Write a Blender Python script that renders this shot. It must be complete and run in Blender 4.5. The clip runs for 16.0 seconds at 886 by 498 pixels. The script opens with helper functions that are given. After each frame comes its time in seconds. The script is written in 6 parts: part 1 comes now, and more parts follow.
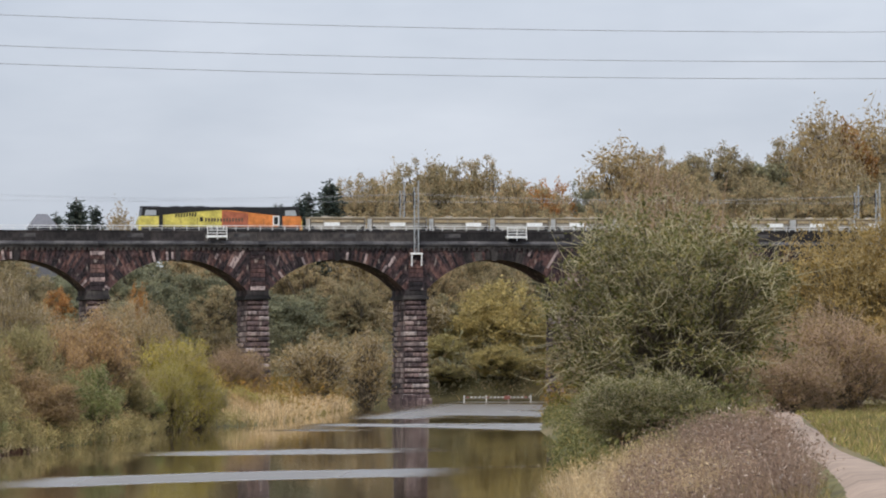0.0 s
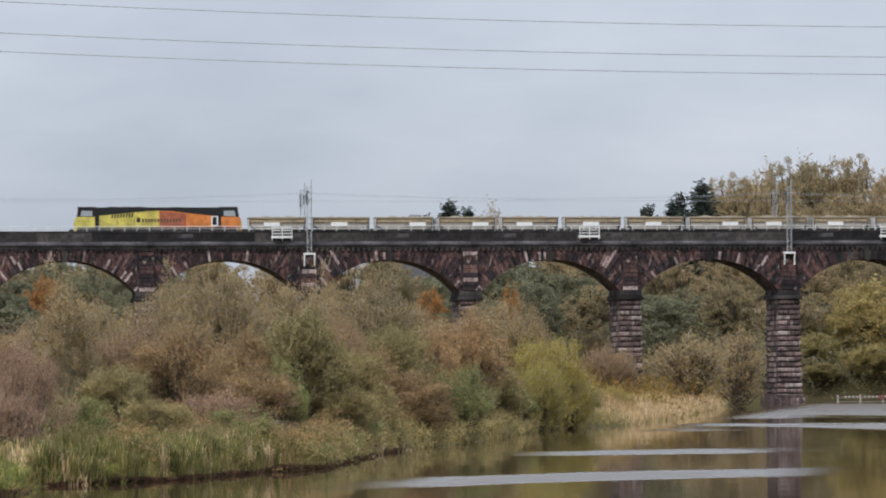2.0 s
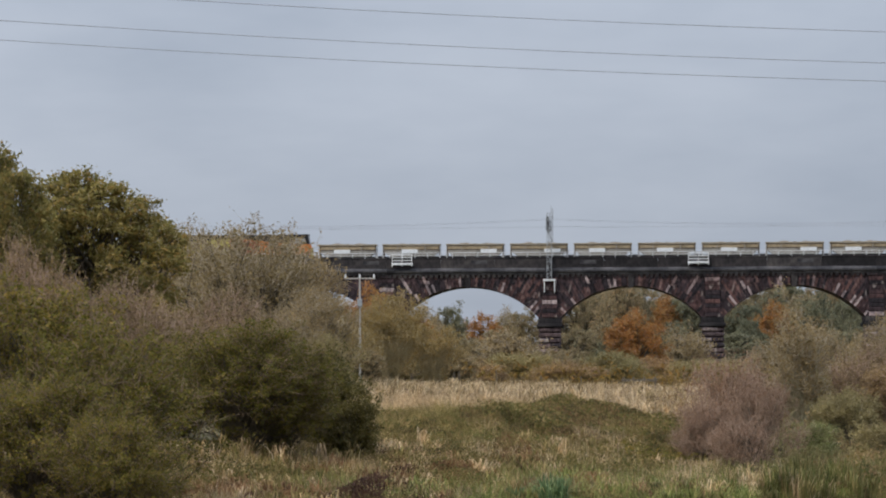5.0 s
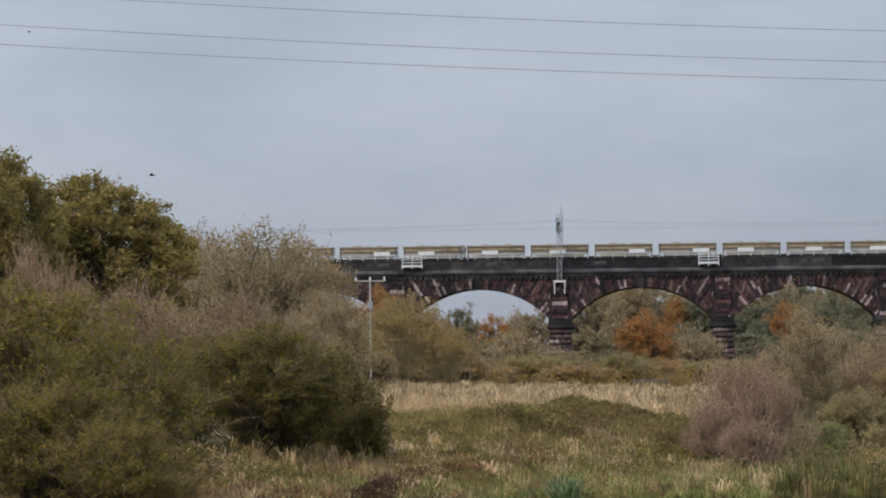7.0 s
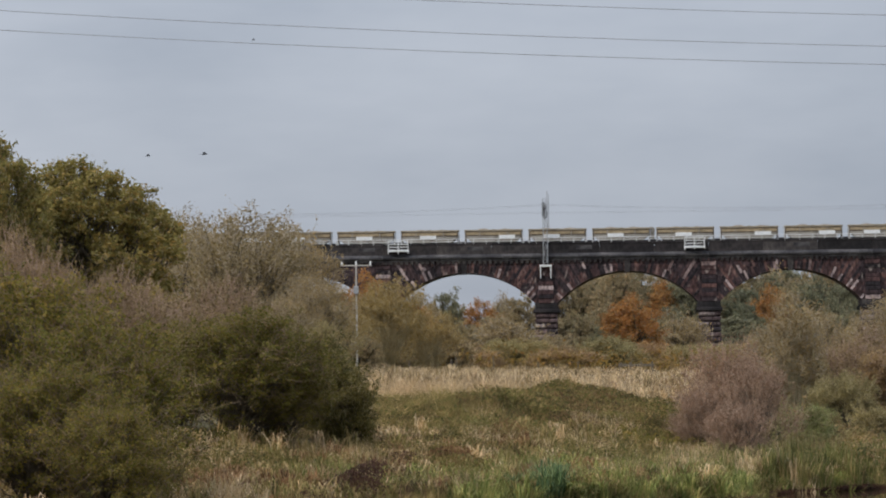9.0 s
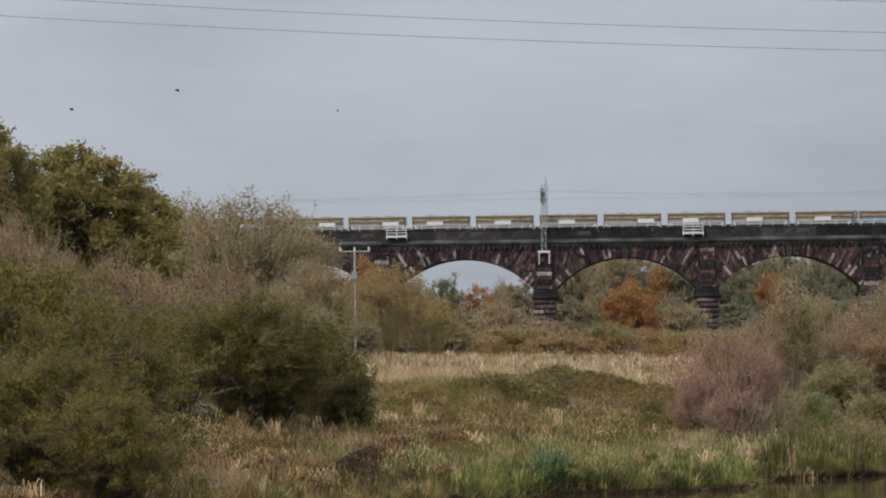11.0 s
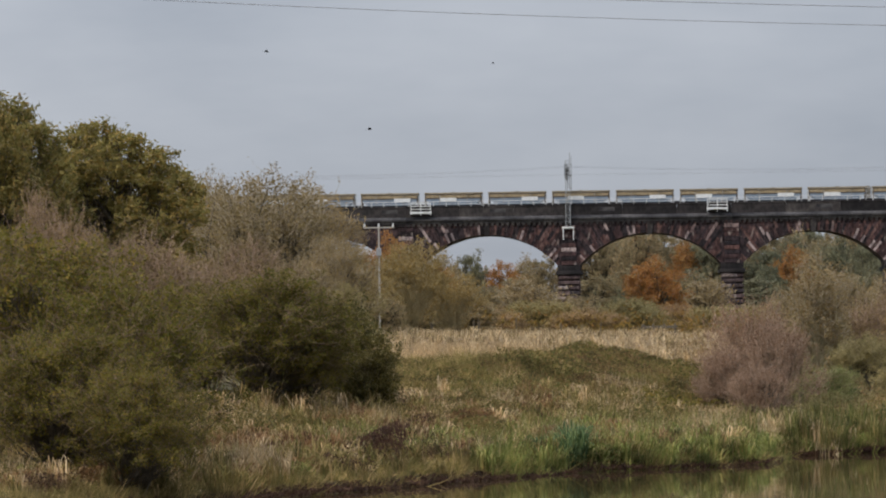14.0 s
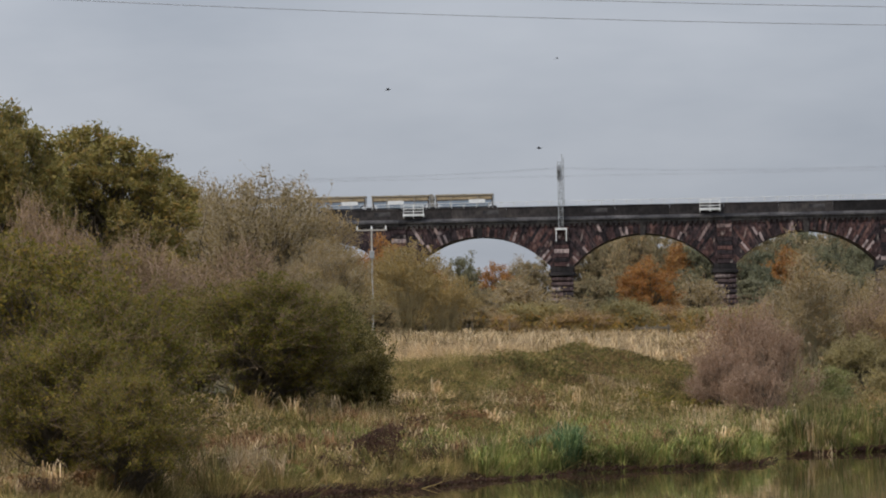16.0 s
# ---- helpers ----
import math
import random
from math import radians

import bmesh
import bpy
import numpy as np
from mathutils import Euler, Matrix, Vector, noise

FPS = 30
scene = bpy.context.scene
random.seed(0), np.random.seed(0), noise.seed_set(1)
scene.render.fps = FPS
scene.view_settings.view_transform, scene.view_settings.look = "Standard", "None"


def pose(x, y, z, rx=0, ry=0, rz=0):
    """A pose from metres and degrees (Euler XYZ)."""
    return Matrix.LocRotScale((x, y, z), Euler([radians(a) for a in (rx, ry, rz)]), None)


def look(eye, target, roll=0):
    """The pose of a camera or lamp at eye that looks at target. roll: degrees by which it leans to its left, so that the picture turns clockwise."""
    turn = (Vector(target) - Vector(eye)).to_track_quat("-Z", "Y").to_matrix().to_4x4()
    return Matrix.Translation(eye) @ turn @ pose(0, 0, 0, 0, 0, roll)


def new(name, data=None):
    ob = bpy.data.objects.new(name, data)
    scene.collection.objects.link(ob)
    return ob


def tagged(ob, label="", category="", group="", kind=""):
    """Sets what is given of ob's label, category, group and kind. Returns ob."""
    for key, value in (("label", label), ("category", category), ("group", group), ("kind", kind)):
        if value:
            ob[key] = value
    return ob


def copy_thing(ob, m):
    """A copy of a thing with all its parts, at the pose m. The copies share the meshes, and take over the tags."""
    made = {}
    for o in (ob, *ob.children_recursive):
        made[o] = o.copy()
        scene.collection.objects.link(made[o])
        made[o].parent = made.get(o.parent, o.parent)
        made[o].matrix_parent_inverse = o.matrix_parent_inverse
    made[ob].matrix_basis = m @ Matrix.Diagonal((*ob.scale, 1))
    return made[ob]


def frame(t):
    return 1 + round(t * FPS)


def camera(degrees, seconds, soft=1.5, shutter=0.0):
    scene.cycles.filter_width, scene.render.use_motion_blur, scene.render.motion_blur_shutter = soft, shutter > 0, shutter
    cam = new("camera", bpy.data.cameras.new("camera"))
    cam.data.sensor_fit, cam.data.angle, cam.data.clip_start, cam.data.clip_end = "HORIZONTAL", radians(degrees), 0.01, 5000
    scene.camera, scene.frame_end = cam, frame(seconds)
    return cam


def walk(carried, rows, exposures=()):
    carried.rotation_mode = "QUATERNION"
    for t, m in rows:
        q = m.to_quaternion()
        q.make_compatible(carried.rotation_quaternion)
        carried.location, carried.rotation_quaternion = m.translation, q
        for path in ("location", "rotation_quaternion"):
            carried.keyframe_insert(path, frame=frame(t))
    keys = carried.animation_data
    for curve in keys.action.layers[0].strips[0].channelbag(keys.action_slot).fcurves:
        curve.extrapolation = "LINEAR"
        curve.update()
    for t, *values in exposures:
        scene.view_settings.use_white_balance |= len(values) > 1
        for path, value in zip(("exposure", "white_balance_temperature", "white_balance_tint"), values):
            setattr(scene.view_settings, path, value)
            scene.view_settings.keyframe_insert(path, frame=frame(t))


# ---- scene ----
# A freight train crosses a red sandstone viaduct over a river, seen with a long lens that pans to the left.
cam = camera(11.195, 16.0, soft=2.0)
EYE = (0.0, 0.0, 3.2)
PATH = [
    (0.0, 91.623, 0.225, -11.35), (0.5, 91.505, 0.205, -10.515), (1.0, 91.49, 0.419, -9.625), (1.5, 91.578, 0.395, -8.31),
    (2.0, 91.643, 0.322, -6.628), (2.5, 91.708, 0.569, -5.545), (3.0, 91.75, 0.5, -4.309), (3.5, 91.773, 0.235, -2.545),
    (4.0, 91.831, 0.188, -0.714), (4.5, 91.907, 0.13, 1.314), (5.0, 91.996, 0.269, 2.602), (5.2, 92.05, 0.466, 2.728),
    (7.5, 91.991, 0.661, 2.7), (8.0, 91.896, 0.678, 2.589), (10.5, 91.751, 0.72, 2.565), (11.0, 91.645, 0.657, 2.546),
    (11.5, 91.557, 0.734, 2.579), (12.0, 91.493, 0.657, 2.577), (12.5, 91.48, 0.615, 2.643), (13.0, 91.459, 0.603, 2.709),
    (13.5, 91.408, 0.717, 2.797), (14.0, 91.346, 0.768, 2.856), (14.5, 91.295, 0.814, 2.863), (15.0, 91.271, 0.916, 2.835),
    (15.5, 91.309, 0.966, 2.795), (16.0, 91.371, 1.1, 2.774)]
walk(cam, [(t, pose(*EYE, rx, ry, rz)) for t, rx, ry, rz in PATH],
     exposures=[(0.0, 0.30, 6480, 10), (2.0, 0.20, 6400, 10), (3.5, 0.03, 6270, 10), (5.0, -0.10, 6250, 10), (8.0, -0.12, 6350, 10), (12.0, -0.14, 6530, 10), (16.0, -0.17, 6560, 10)])

# ---- sky and sun: a grey-blue overcast day ----
world = bpy.data.worlds.new("overcast_sky")
scene.world = world
world.use_nodes = True
wn, wl = world.node_tree.nodes, world.node_tree.links
wn.clear()
w_out, w_bg, w_sky = wn.new("ShaderNodeOutputWorld"), wn.new("ShaderNodeBackground"), wn.new("ShaderNodeTexSky")
w_sky.sky_type, w_sky.sun_disc = "NISHITA", False
w_sky.sun_elevation, w_sky.sun_rotation = radians(28), radians(215)
w_co, w_map, w_no = wn.new("ShaderNodeTexCoord"), wn.new("ShaderNodeMapping"), wn.new("ShaderNodeTexNoise")
w_map.inputs["Scale"].default_value = (5.0, 5.0, 16.0)
w_no.inputs["Scale"].default_value, w_no.inputs["Detail"].default_value, w_no.inputs["Roughness"].default_value = 1.6, 5.0, 0.55
w_ramp = wn.new("ShaderNodeValToRGB")
w_ramp.color_ramp.elements[0].position, w_ramp.color_ramp.elements[0].color = 0.30, (0.375, 0.415, 0.49, 1)
w_ramp.color_ramp.elements[1].position, w_ramp.color_ramp.elements[1].color = 0.72, (0.525, 0.56, 0.63, 1)
w_dim, w_mix = wn.new("ShaderNodeVectorMath"), wn.new("ShaderNodeMix")
w_dim.operation = "SCALE"
w_dim.inputs["Scale"].default_value = 0.08
w_mix.data_type, w_mix.inputs[0].default_value = "RGBA", 0.93
w_bg.inputs["Strength"].default_value = 1.0
wl.new(w_co.outputs["Generated"], w_map.inputs["Vector"])
wl.new(w_map.outputs["Vector"], w_no.inputs["Vector"])
wl.new(w_no.outputs["Fac"], w_ramp.inputs["Fac"])
wl.new(w_sky.outputs["Color"], w_dim.inputs[0])
wl.new(w_dim.outputs["Vector"], w_mix.inputs[6])
# an overcast sky is about three times as bright overhead as at the horizon
w_sep, w_lift, w_grad = wn.new("ShaderNodeSeparateXYZ"), wn.new("ShaderNodeMapRange"), wn.new("ShaderNodeVectorMath")
w_lift.inputs["From Min"].default_value, w_lift.inputs["From Max"].default_value = 0.0, 1.0
w_lift.inputs["To Min"].default_value, w_lift.inputs["To Max"].default_value = 0.93, 3.5
w_grad.operation = "SCALE"
wl.new(w_co.outputs["Generated"], w_sep.inputs["Vector"])
wl.new(w_sep.outputs["Z"], w_lift.inputs["Value"])
wl.new(w_ramp.outputs["Color"], w_grad.inputs[0])
wl.new(w_lift.outputs["Result"], w_grad.inputs["Scale"])
wl.new(w_grad.outputs["Vector"], w_mix.inputs[7])
wl.new(w_mix.outputs[2], w_bg.inputs["Color"])
wl.new(w_bg.outputs["Background"], w_out.inputs["Surface"])
sun = new("sun", bpy.data.lights.new("sun", "SUN"))
sun.data.energy, sun.data.angle, sun.data.color = 1.8, radians(16), (1.0, 0.90, 0.74)
sun.matrix_basis = look((-40, -60, 70), (0, 0, 0))


# ---- materials ----
def material(name, rough=0.8, metal=0.0):
    m = bpy.data.materials.new(name)
    m.use_nodes = True
    b = m.node_tree.nodes["Principled BSDF"]
    b.inputs["Roughness"].default_value, b.inputs["Metallic"].default_value = rough, metal
    b.inputs["Specular IOR Level"].default_value = 0.25
    return m, m.node_tree.nodes, m.node_tree.links, b


def ramp_node(nodes, stops):
    r = nodes.new("ShaderNodeValToRGB")
    e = r.color_ramp.elements
    while len(e) < len(stops):
        e.new(0.5)
    for k, (p, c) in zip(e, stops):
        k.position, k.color = p, (*c, 1)
    return r


def noise_node(nodes, links, scale, detail=5.0, stretch=(1, 1, 1), kind="Object"):
    co, mp, no = nodes.new("ShaderNodeTexCoord"), nodes.new("ShaderNodeMapping"), nodes.new("ShaderNodeTexNoise")
    mp.inputs["Scale"].default_value = stretch
    no.inputs["Scale"].default_value, no.inputs["Detail"].default_value = scale, detail
    links.new(co.outputs[kind], mp.inputs["Vector"])
    links.new(mp.outputs["Vector"], no.inputs["Vector"])
    return no


def multiply(nodes, links, a, b, f=1.0):
    x = nodes.new("ShaderNodeMix")
    x.data_type, x.blend_type = "RGBA", "MULTIPLY"
    x.inputs[0].default_value = f
    links.new(a, x.inputs[6])
    links.new(b, x.inputs[7])
    return x.outputs[2]


def blend(nodes, links, f, a, b):
    x = nodes.new("ShaderNodeMix")
    x.data_type = "RGBA"
    links.new(f, x.inputs[0])
    links.new(a, x.inputs[6])
    links.new(b, x.inputs[7])
    return x.outputs[2]


def leaf_material(name, stops, spread=0.22):
    """Foliage: each leaf takes its own tone, each tree its own brightness."""
    m, n, l, b = material(name, 0.75)
    geo, info = n.new("ShaderNodeNewGeometry"), n.new("ShaderNodeObjectInfo")
    r = ramp_node(n, stops)
    l.new(geo.outputs["Random Per Island"], r.inputs["Fac"])
    t = ramp_node(n, [(0.0, (1 - spread, 1 - spread * 0.9, 1 - spread)), (1.0, (1.05, 1.0, 0.95))])
    l.new(info.outputs["Random"], t.inputs["Fac"])
    grass = spread < 0.16
    no = noise_node(n, l, 1.4 if grass else 0.6, 3)
    low = 0.42 if grass else 0.70
    v = ramp_node(n, [(0.34, (low, low, low)), (0.66, (1.30, 1.26, 1.18) if grass else (1.16, 1.13, 1.07))])
    l.new(no.outputs["Fac"], v.inputs["Fac"])
    c = multiply(n, l, multiply(n, l, r.outputs["Color"], t.outputs["Color"]), v.outputs["Color"])
    l.new(c, b.inputs["Base Color"])
    thin, mix = n.new("ShaderNodeBsdfTranslucent"), n.new("ShaderNodeMixShader")
    mix.inputs["Fac"].default_value = 0.36
    l.new(c, thin.inputs["Color"])
    l.new(b.outputs["BSDF"], mix.inputs[1])
    l.new(thin.outputs["BSDF"], mix.inputs[2])
    l.new(mix.outputs["Shader"], n["Material Output"].inputs["Surface"])
    return m


def plain(name, col, rough=0.6, metal=0.0, vary=0.25, scale=3.0, stretch=(1, 1, 1), bump=0.0):
    """A surface of one colour with dirt and wear at two scales."""
    m, n, l, b = material(name, rough, metal)
    fine, big = noise_node(n, l, scale * 8, 4, stretch), noise_node(n, l, scale, 4, stretch)
    lo, hi = tuple(c * (1 - vary) for c in col), tuple(min(1, c * (1 + vary * 0.6)) for c in col)
    r = ramp_node(n, [(0.3, lo), (0.72, hi)])
    l.new(big.outputs["Fac"], r.inputs["Fac"])
    v = ramp_node(n, [(0.3, (1 - vary * 0.6,) * 3), (0.7, (1, 1, 1))])
    l.new(fine.outputs["Fac"], v.inputs["Fac"])
    l.new(multiply(n, l, r.outputs["Color"], v.outputs["Color"]), b.inputs["Base Color"])
    if bump:
        bm = n.new("ShaderNodeBump")
        bm.inputs["Strength"].default_value, bm.inputs["Distance"].default_value = bump, 0.05
        l.new(fine.outputs["Fac"], bm.inputs["Height"])
        l.new(bm.outputs["Normal"], b.inputs["Normal"])
    return m


def stone_material(name, stops, soot=0.5, per_piece=True, leach=0.0):
    """Weathered sandstone: a tone for each block, dark soot, pale washed streaks."""
    m, n, l, b = material(name, 0.9)
    info = n.new("ShaderNodeObjectInfo")
    big = noise_node(n, l, 0.35, 6, (1, 1, 1.6))
    fine = noise_node(n, l, 3.0, 6, (1, 1, 0.5))
    r = ramp_node(n, stops)
    if per_piece:
        l.new(info.outputs["Random"], r.inputs["Fac"])
    else:
        l.new(big.outputs["Fac"], r.inputs["Fac"])
    s = ramp_node(n, [(0.38, (soot, soot, soot * 1.04)), (0.62, (1, 1, 1))])
    l.new(fine.outputs["Fac"], s.inputs["Fac"])
    v = ramp_node(n, [(0.35, (0.5, 0.5, 0.52)), (0.65, (1.1, 1.06, 1.02))])
    l.new(big.outputs["Fac"], v.inputs["Fac"])
    tone = multiply(n, l, multiply(n, l, r.outputs["Color"], s.outputs["Color"]), v.outputs["Color"])
    wash = noise_node(n, l, 1.1, 4, (1.4, 1, 0.8))
    pale = ramp_node(n, [(0.60, (0, 0, 0)), (0.70, (leach, leach, leach))])
    lime = n.new("ShaderNodeRGB")
    lime.outputs[0].default_value = (0.40, 0.345, 0.315, 1)
    l.new(wash.outputs["Fac"], pale.inputs["Fac"])
    l.new(blend(n, l, pale.outputs["Color"], tone, lime.outputs[0]), b.inputs["Base Color"])
    bm = n.new("ShaderNodeBump")
    bm.inputs["Strength"].default_value, bm.inputs["Distance"].default_value = 0.6, 0.08
    l.new(fine.outputs["Fac"], bm.inputs["Height"])
    l.new(bm.outputs["Normal"], b.inputs["Normal"])
    return m


def ground_material():
    m, n, l, b = material("meadow_soil", 0.95)
    big, mid = noise_node(n, l, 0.035, 5), noise_node(n, l, 0.5, 6)
    r1 = ramp_node(n, [(0.36, (0.085, 0.085, 0.025)), (0.52, (0.13, 0.105, 0.045)), (0.66, (0.20, 0.15, 0.075))])
    l.new(big.outputs["Fac"], r1.inputs["Fac"])
    r2 = ramp_node(n, [(0.3, (0.5, 0.5, 0.45)), (0.7, (1.15, 1.1, 1.0))])
    l.new(mid.outputs["Fac"], r2.inputs["Fac"])
    l.new(multiply(n, l, r1.outputs["Color"], r2.outputs["Color"]), b.inputs["Base Color"])
    return m


def water_material():
    """Brown river water, smooth with faint swell, and roughened by wind in long streaks across it."""
    m, n, l, b = material("river_water", 0.06)
    b.inputs["Base Color"].default_value = (0.060, 0.041, 0.021, 1)
    b.inputs["IOR"].default_value = 1.33
    b.inputs["Specular IOR Level"].default_value = 0.5
    co, sep = n.new("ShaderNodeTexCoord"), n.new("ShaderNodeSeparateXYZ")
    l.new(co.outputs["Object"], sep.inputs["Vector"])
    edge = noise_node(n, l, 1.0, 9, (0.05, 0.012, 1))
    ln = n.new("ShaderNodeMath")
    ln.operation = "LOGARITHM"
    ln.inputs[1].default_value = 2.0
    l.new(sep.outputs["Y"], ln.inputs[0])
    ad = n.new("ShaderNodeMath")
    ad.operation = "MULTIPLY_ADD"
    ad.inputs[1].default_value, ad.inputs[2].default_value = 0.22, -0.11
    l.new(edge.outputs["Fac"], ad.inputs[0])
    sm = n.new("ShaderNodeMath")
    sm.operation = "ADD"
    l.new(ln.outputs[0], sm.inputs[0])
    l.new(ad.outputs[0], sm.inputs[1])
    ms = n.new("ShaderNodeMapRange")
    ms.inputs["From Min"].default_value, ms.inputs["From Max"].default_value = 6.8, 9.3
    k, w = (0, 0, 0), (1, 1, 1)
    streak = lambda y: (math.log2(y) - 6.8) / 2.5
    stops = []
    for y0, y1, v in ((137, 149, 0.95), (188, 197, 0.75), (262, 300, 0.9), (325, 335, 0.3), (350, 700, 1.0)):
        stops += [(streak(y0) - 0.006, k), (streak(y0) + 0.004, (v,) * 3), (streak(y1), (v,) * 3), (streak(y1) + 0.012, k)]
    band = ramp_node(n, stops[:-1])
    l.new(ms.outputs["Result"], band.inputs["Fac"])
    gap = noise_node(n, l, 1.0, 2, (0.06, 0.02, 1))
    cut = ramp_node(n, [(0.36, (0, 0, 0)), (0.48, (1, 1, 1))])
    l.new(gap.outputs["Fac"], cut.inputs["Fac"])
    lee = n.new("ShaderNodeMath")
    lee.operation = "MULTIPLY_ADD"
    lee.inputs[1].default_value = -0.235
    l.new(sep.outputs["Y"], lee.inputs[0])
    l.new(sep.outputs["X"], lee.inputs[2])
    open_water = n.new("ShaderNodeMapRange")
    open_water.interpolation_type = "SMOOTHSTEP"
    open_water.inputs["From Min"].default_value, open_water.inputs["From Max"].default_value = -21.5, -15.0
    l.new(lee.outputs[0], open_water.inputs["Value"])
    near_end, beyond, either = n.new("ShaderNodeMapRange"), n.new("ShaderNodeMapRange"), n.new("ShaderNodeMath")
    near_end.inputs["From Min"].default_value, near_end.inputs["From Max"].default_value = -4.0, -9.0
    beyond.inputs["From Min"].default_value, beyond.inputs["From Max"].default_value = 155.0, 165.0
    l.new(lee.outputs[0], near_end.inputs["Value"])
    l.new(sep.outputs["Y"], beyond.inputs["Value"])
    # the nearest streak lies aslant to the rest
    slant, close, aslant = n.new("ShaderNodeMath"), n.new("ShaderNodeMapRange"), n.new("ShaderNodeMath")
    slant.operation, aslant.operation = "MULTIPLY_ADD", "MULTIPLY_ADD"
    slant.inputs[1].default_value, slant.inputs[2].default_value = -0.0095, -0.105
    close.inputs["From Min"].default_value, close.inputs["From Max"].default_value = 172.0, 158.0
    l.new(lee.outputs[0], slant.inputs[0])
    l.new(sep.outputs["Y"], close.inputs["Value"])
    l.new(slant.outputs[0], aslant.inputs[0])
    l.new(close.outputs["Result"], aslant.inputs[1])
    l.new(sm.outputs[0], aslant.inputs[2])
    l.new(aslant.outputs[0], ms.inputs["Value"])
    either.operation = "MAXIMUM"
    l.new(near_end.outputs["Result"], either.inputs[0])
    l.new(beyond.outputs["Result"], either.inputs[1])
    band_out = multiply(n, l, multiply(n, l, multiply(n, l, band.outputs["Color"], cut.outputs["Color"]), open_water.outputs["Result"]), either.outputs[0])
    rip = noise_node(n, l, 1.0, 3, (3.0, 1.2, 1))
    swell = noise_node(n, l, 1.0, 3, (0.5, 0.22, 1))
    bm, bm2 = n.new("ShaderNodeBump"), n.new("ShaderNodeBump")
    bm.inputs["Strength"].default_value, bm.inputs["Distance"].default_value = 1.0, 0.007
    bm2.inputs["Distance"].default_value = 0.10
    l.new(swell.outputs["Fac"], bm.inputs["Height"])
    l.new(band_out, bm2.inputs["Strength"])
    l.new(rip.outputs["Fac"], bm2.inputs["Height"])
    l.new(bm.outputs["Normal"], bm2.inputs["Normal"])
    l.new(bm2.outputs["Normal"], b.inputs["Normal"])
    ro = n.new("ShaderNodeMapRange")
    ro.inputs["To Min"].default_value, ro.inputs["To Max"].default_value = 0.03, 0.32
    l.new(band_out, ro.inputs["Value"])
    l.new(ro.outputs["Result"], b.inputs["Roughness"])
    return m


M_GROUND, M_WATER = ground_material(), water_material()
M_PATH = plain("gravel_path", (0.285, 0.21, 0.16), 0.95, vary=0.3, scale=0.6, bump=0.3)
M_WALL = stone_material("sooty_sandstone_wall", [(0.3, (0.036, 0.031, 0.039)), (0.5, (0.078, 0.055, 0.062)), (0.7, (0.140, 0.092, 0.094))], 0.4, False, 0.4)
M_BLOCK = stone_material("sandstone_blocks", [(0.0, (0.030, 0.027, 0.033)), (0.35, (0.060, 0.045, 0.052)), (0.6, (0.105, 0.062, 0.064)), (0.80, (0.165, 0.092, 0.085)), (0.92, (0.215, 0.135, 0.125)), (0.95, (0.46, 0.37, 0.37)), (1.0, (0.56, 0.47, 0.47))], 0.35, True, 0.55)
M_PIER = stone_material("pier_sandstone", [(0.0, (0.070, 0.058, 0.064)), (0.3, (0.150, 0.108, 0.110)), (0.55, (0.245, 0.175, 0.170)), (0.8, (0.330, 0.265, 0.258)), (1.0, (0.470, 0.405, 0.395))], 0.35, True, 0.65)
M_SOOT = stone_material("black_sooted_stone", [(0.0, (0.024, 0.023, 0.025)), (0.6, (0.051, 0.046, 0.048)), (1.0, (0.092, 0.085, 0.083))], 0.6)
M_CORNICE = stone_material("grey_cornice_stone", [(0.3, (0.045, 0.045, 0.05)), (0.7, (0.125, 0.123, 0.128))], 0.7, False)
M_BALLAST = plain("track_ballast", (0.16, 0.14, 0.12), 0.95, vary=0.4, scale=2.0)
M_WHITE = plain("white_painted_steel", (0.74, 0.76, 0.77), 0.5, vary=0.15)
M_RAIL = plain("galvanised_handrail", (0.66, 0.67, 0.68), 0.5, 0.0, vary=0.2)
M_GALV = plain("galvanised_steel", (0.36, 0.38, 0.40), 0.5, 0.2, vary=0.25)
M_DARKSTEEL = plain("dark_steel", (0.045, 0.045, 0.05), 0.55, 0.4, vary=0.3)
M_WIRE = plain("aluminium_cable", (0.34, 0.35, 0.38), 0.5, 0.2, vary=0.1)
M_BLACK = plain("black_loco_paint", (0.018, 0.018, 0.02), 0.4, vary=0.3)
M_YELLOW = plain("yellow_loco_paint", (0.62, 0.54, 0.13), 0.45, vary=0.4, scale=0.8)
M_ORANGE = plain("orange_loco_paint", (0.68, 0.235, 0.065), 0.45, vary=0.4, scale=0.8)
M_BRICKRED = plain("red_brown_mesh_panel", (0.36, 0.115, 0.065), 0.6, vary=0.3, scale=2)
M_GLASSDARK = plain("cab_window_glass", (0.32, 0.35, 0.38), 0.12, vary=0.1)
M_BODY = plain("weathered_beige_wagon_side", (0.33, 0.31, 0.275), 0.7, vary=0.35, scale=0.9, stretch=(1, 1, 0.3))
M_BODYBLUE = plain("faded_blue_wagon_side", (0.25, 0.31, 0.39), 0.65, vary=0.25, scale=0.9)
M_RIM = plain("dusty_tan_wagon_rim", (0.33, 0.285, 0.215), 0.75, vary=0.3, scale=1.2)
M_BAND = plain("ochre_wagon_band", (0.37, 0.295, 0.19), 0.75, vary=0.4, scale=1.0)
M_SEAM = plain("brown_wagon_seam", (0.10, 0.075, 0.055), 0.75, vary=0.3)
M_ENDPLATE = plain("pale_grey_wagon_end", (0.52, 0.53, 0.53), 0.65, vary=0.2)
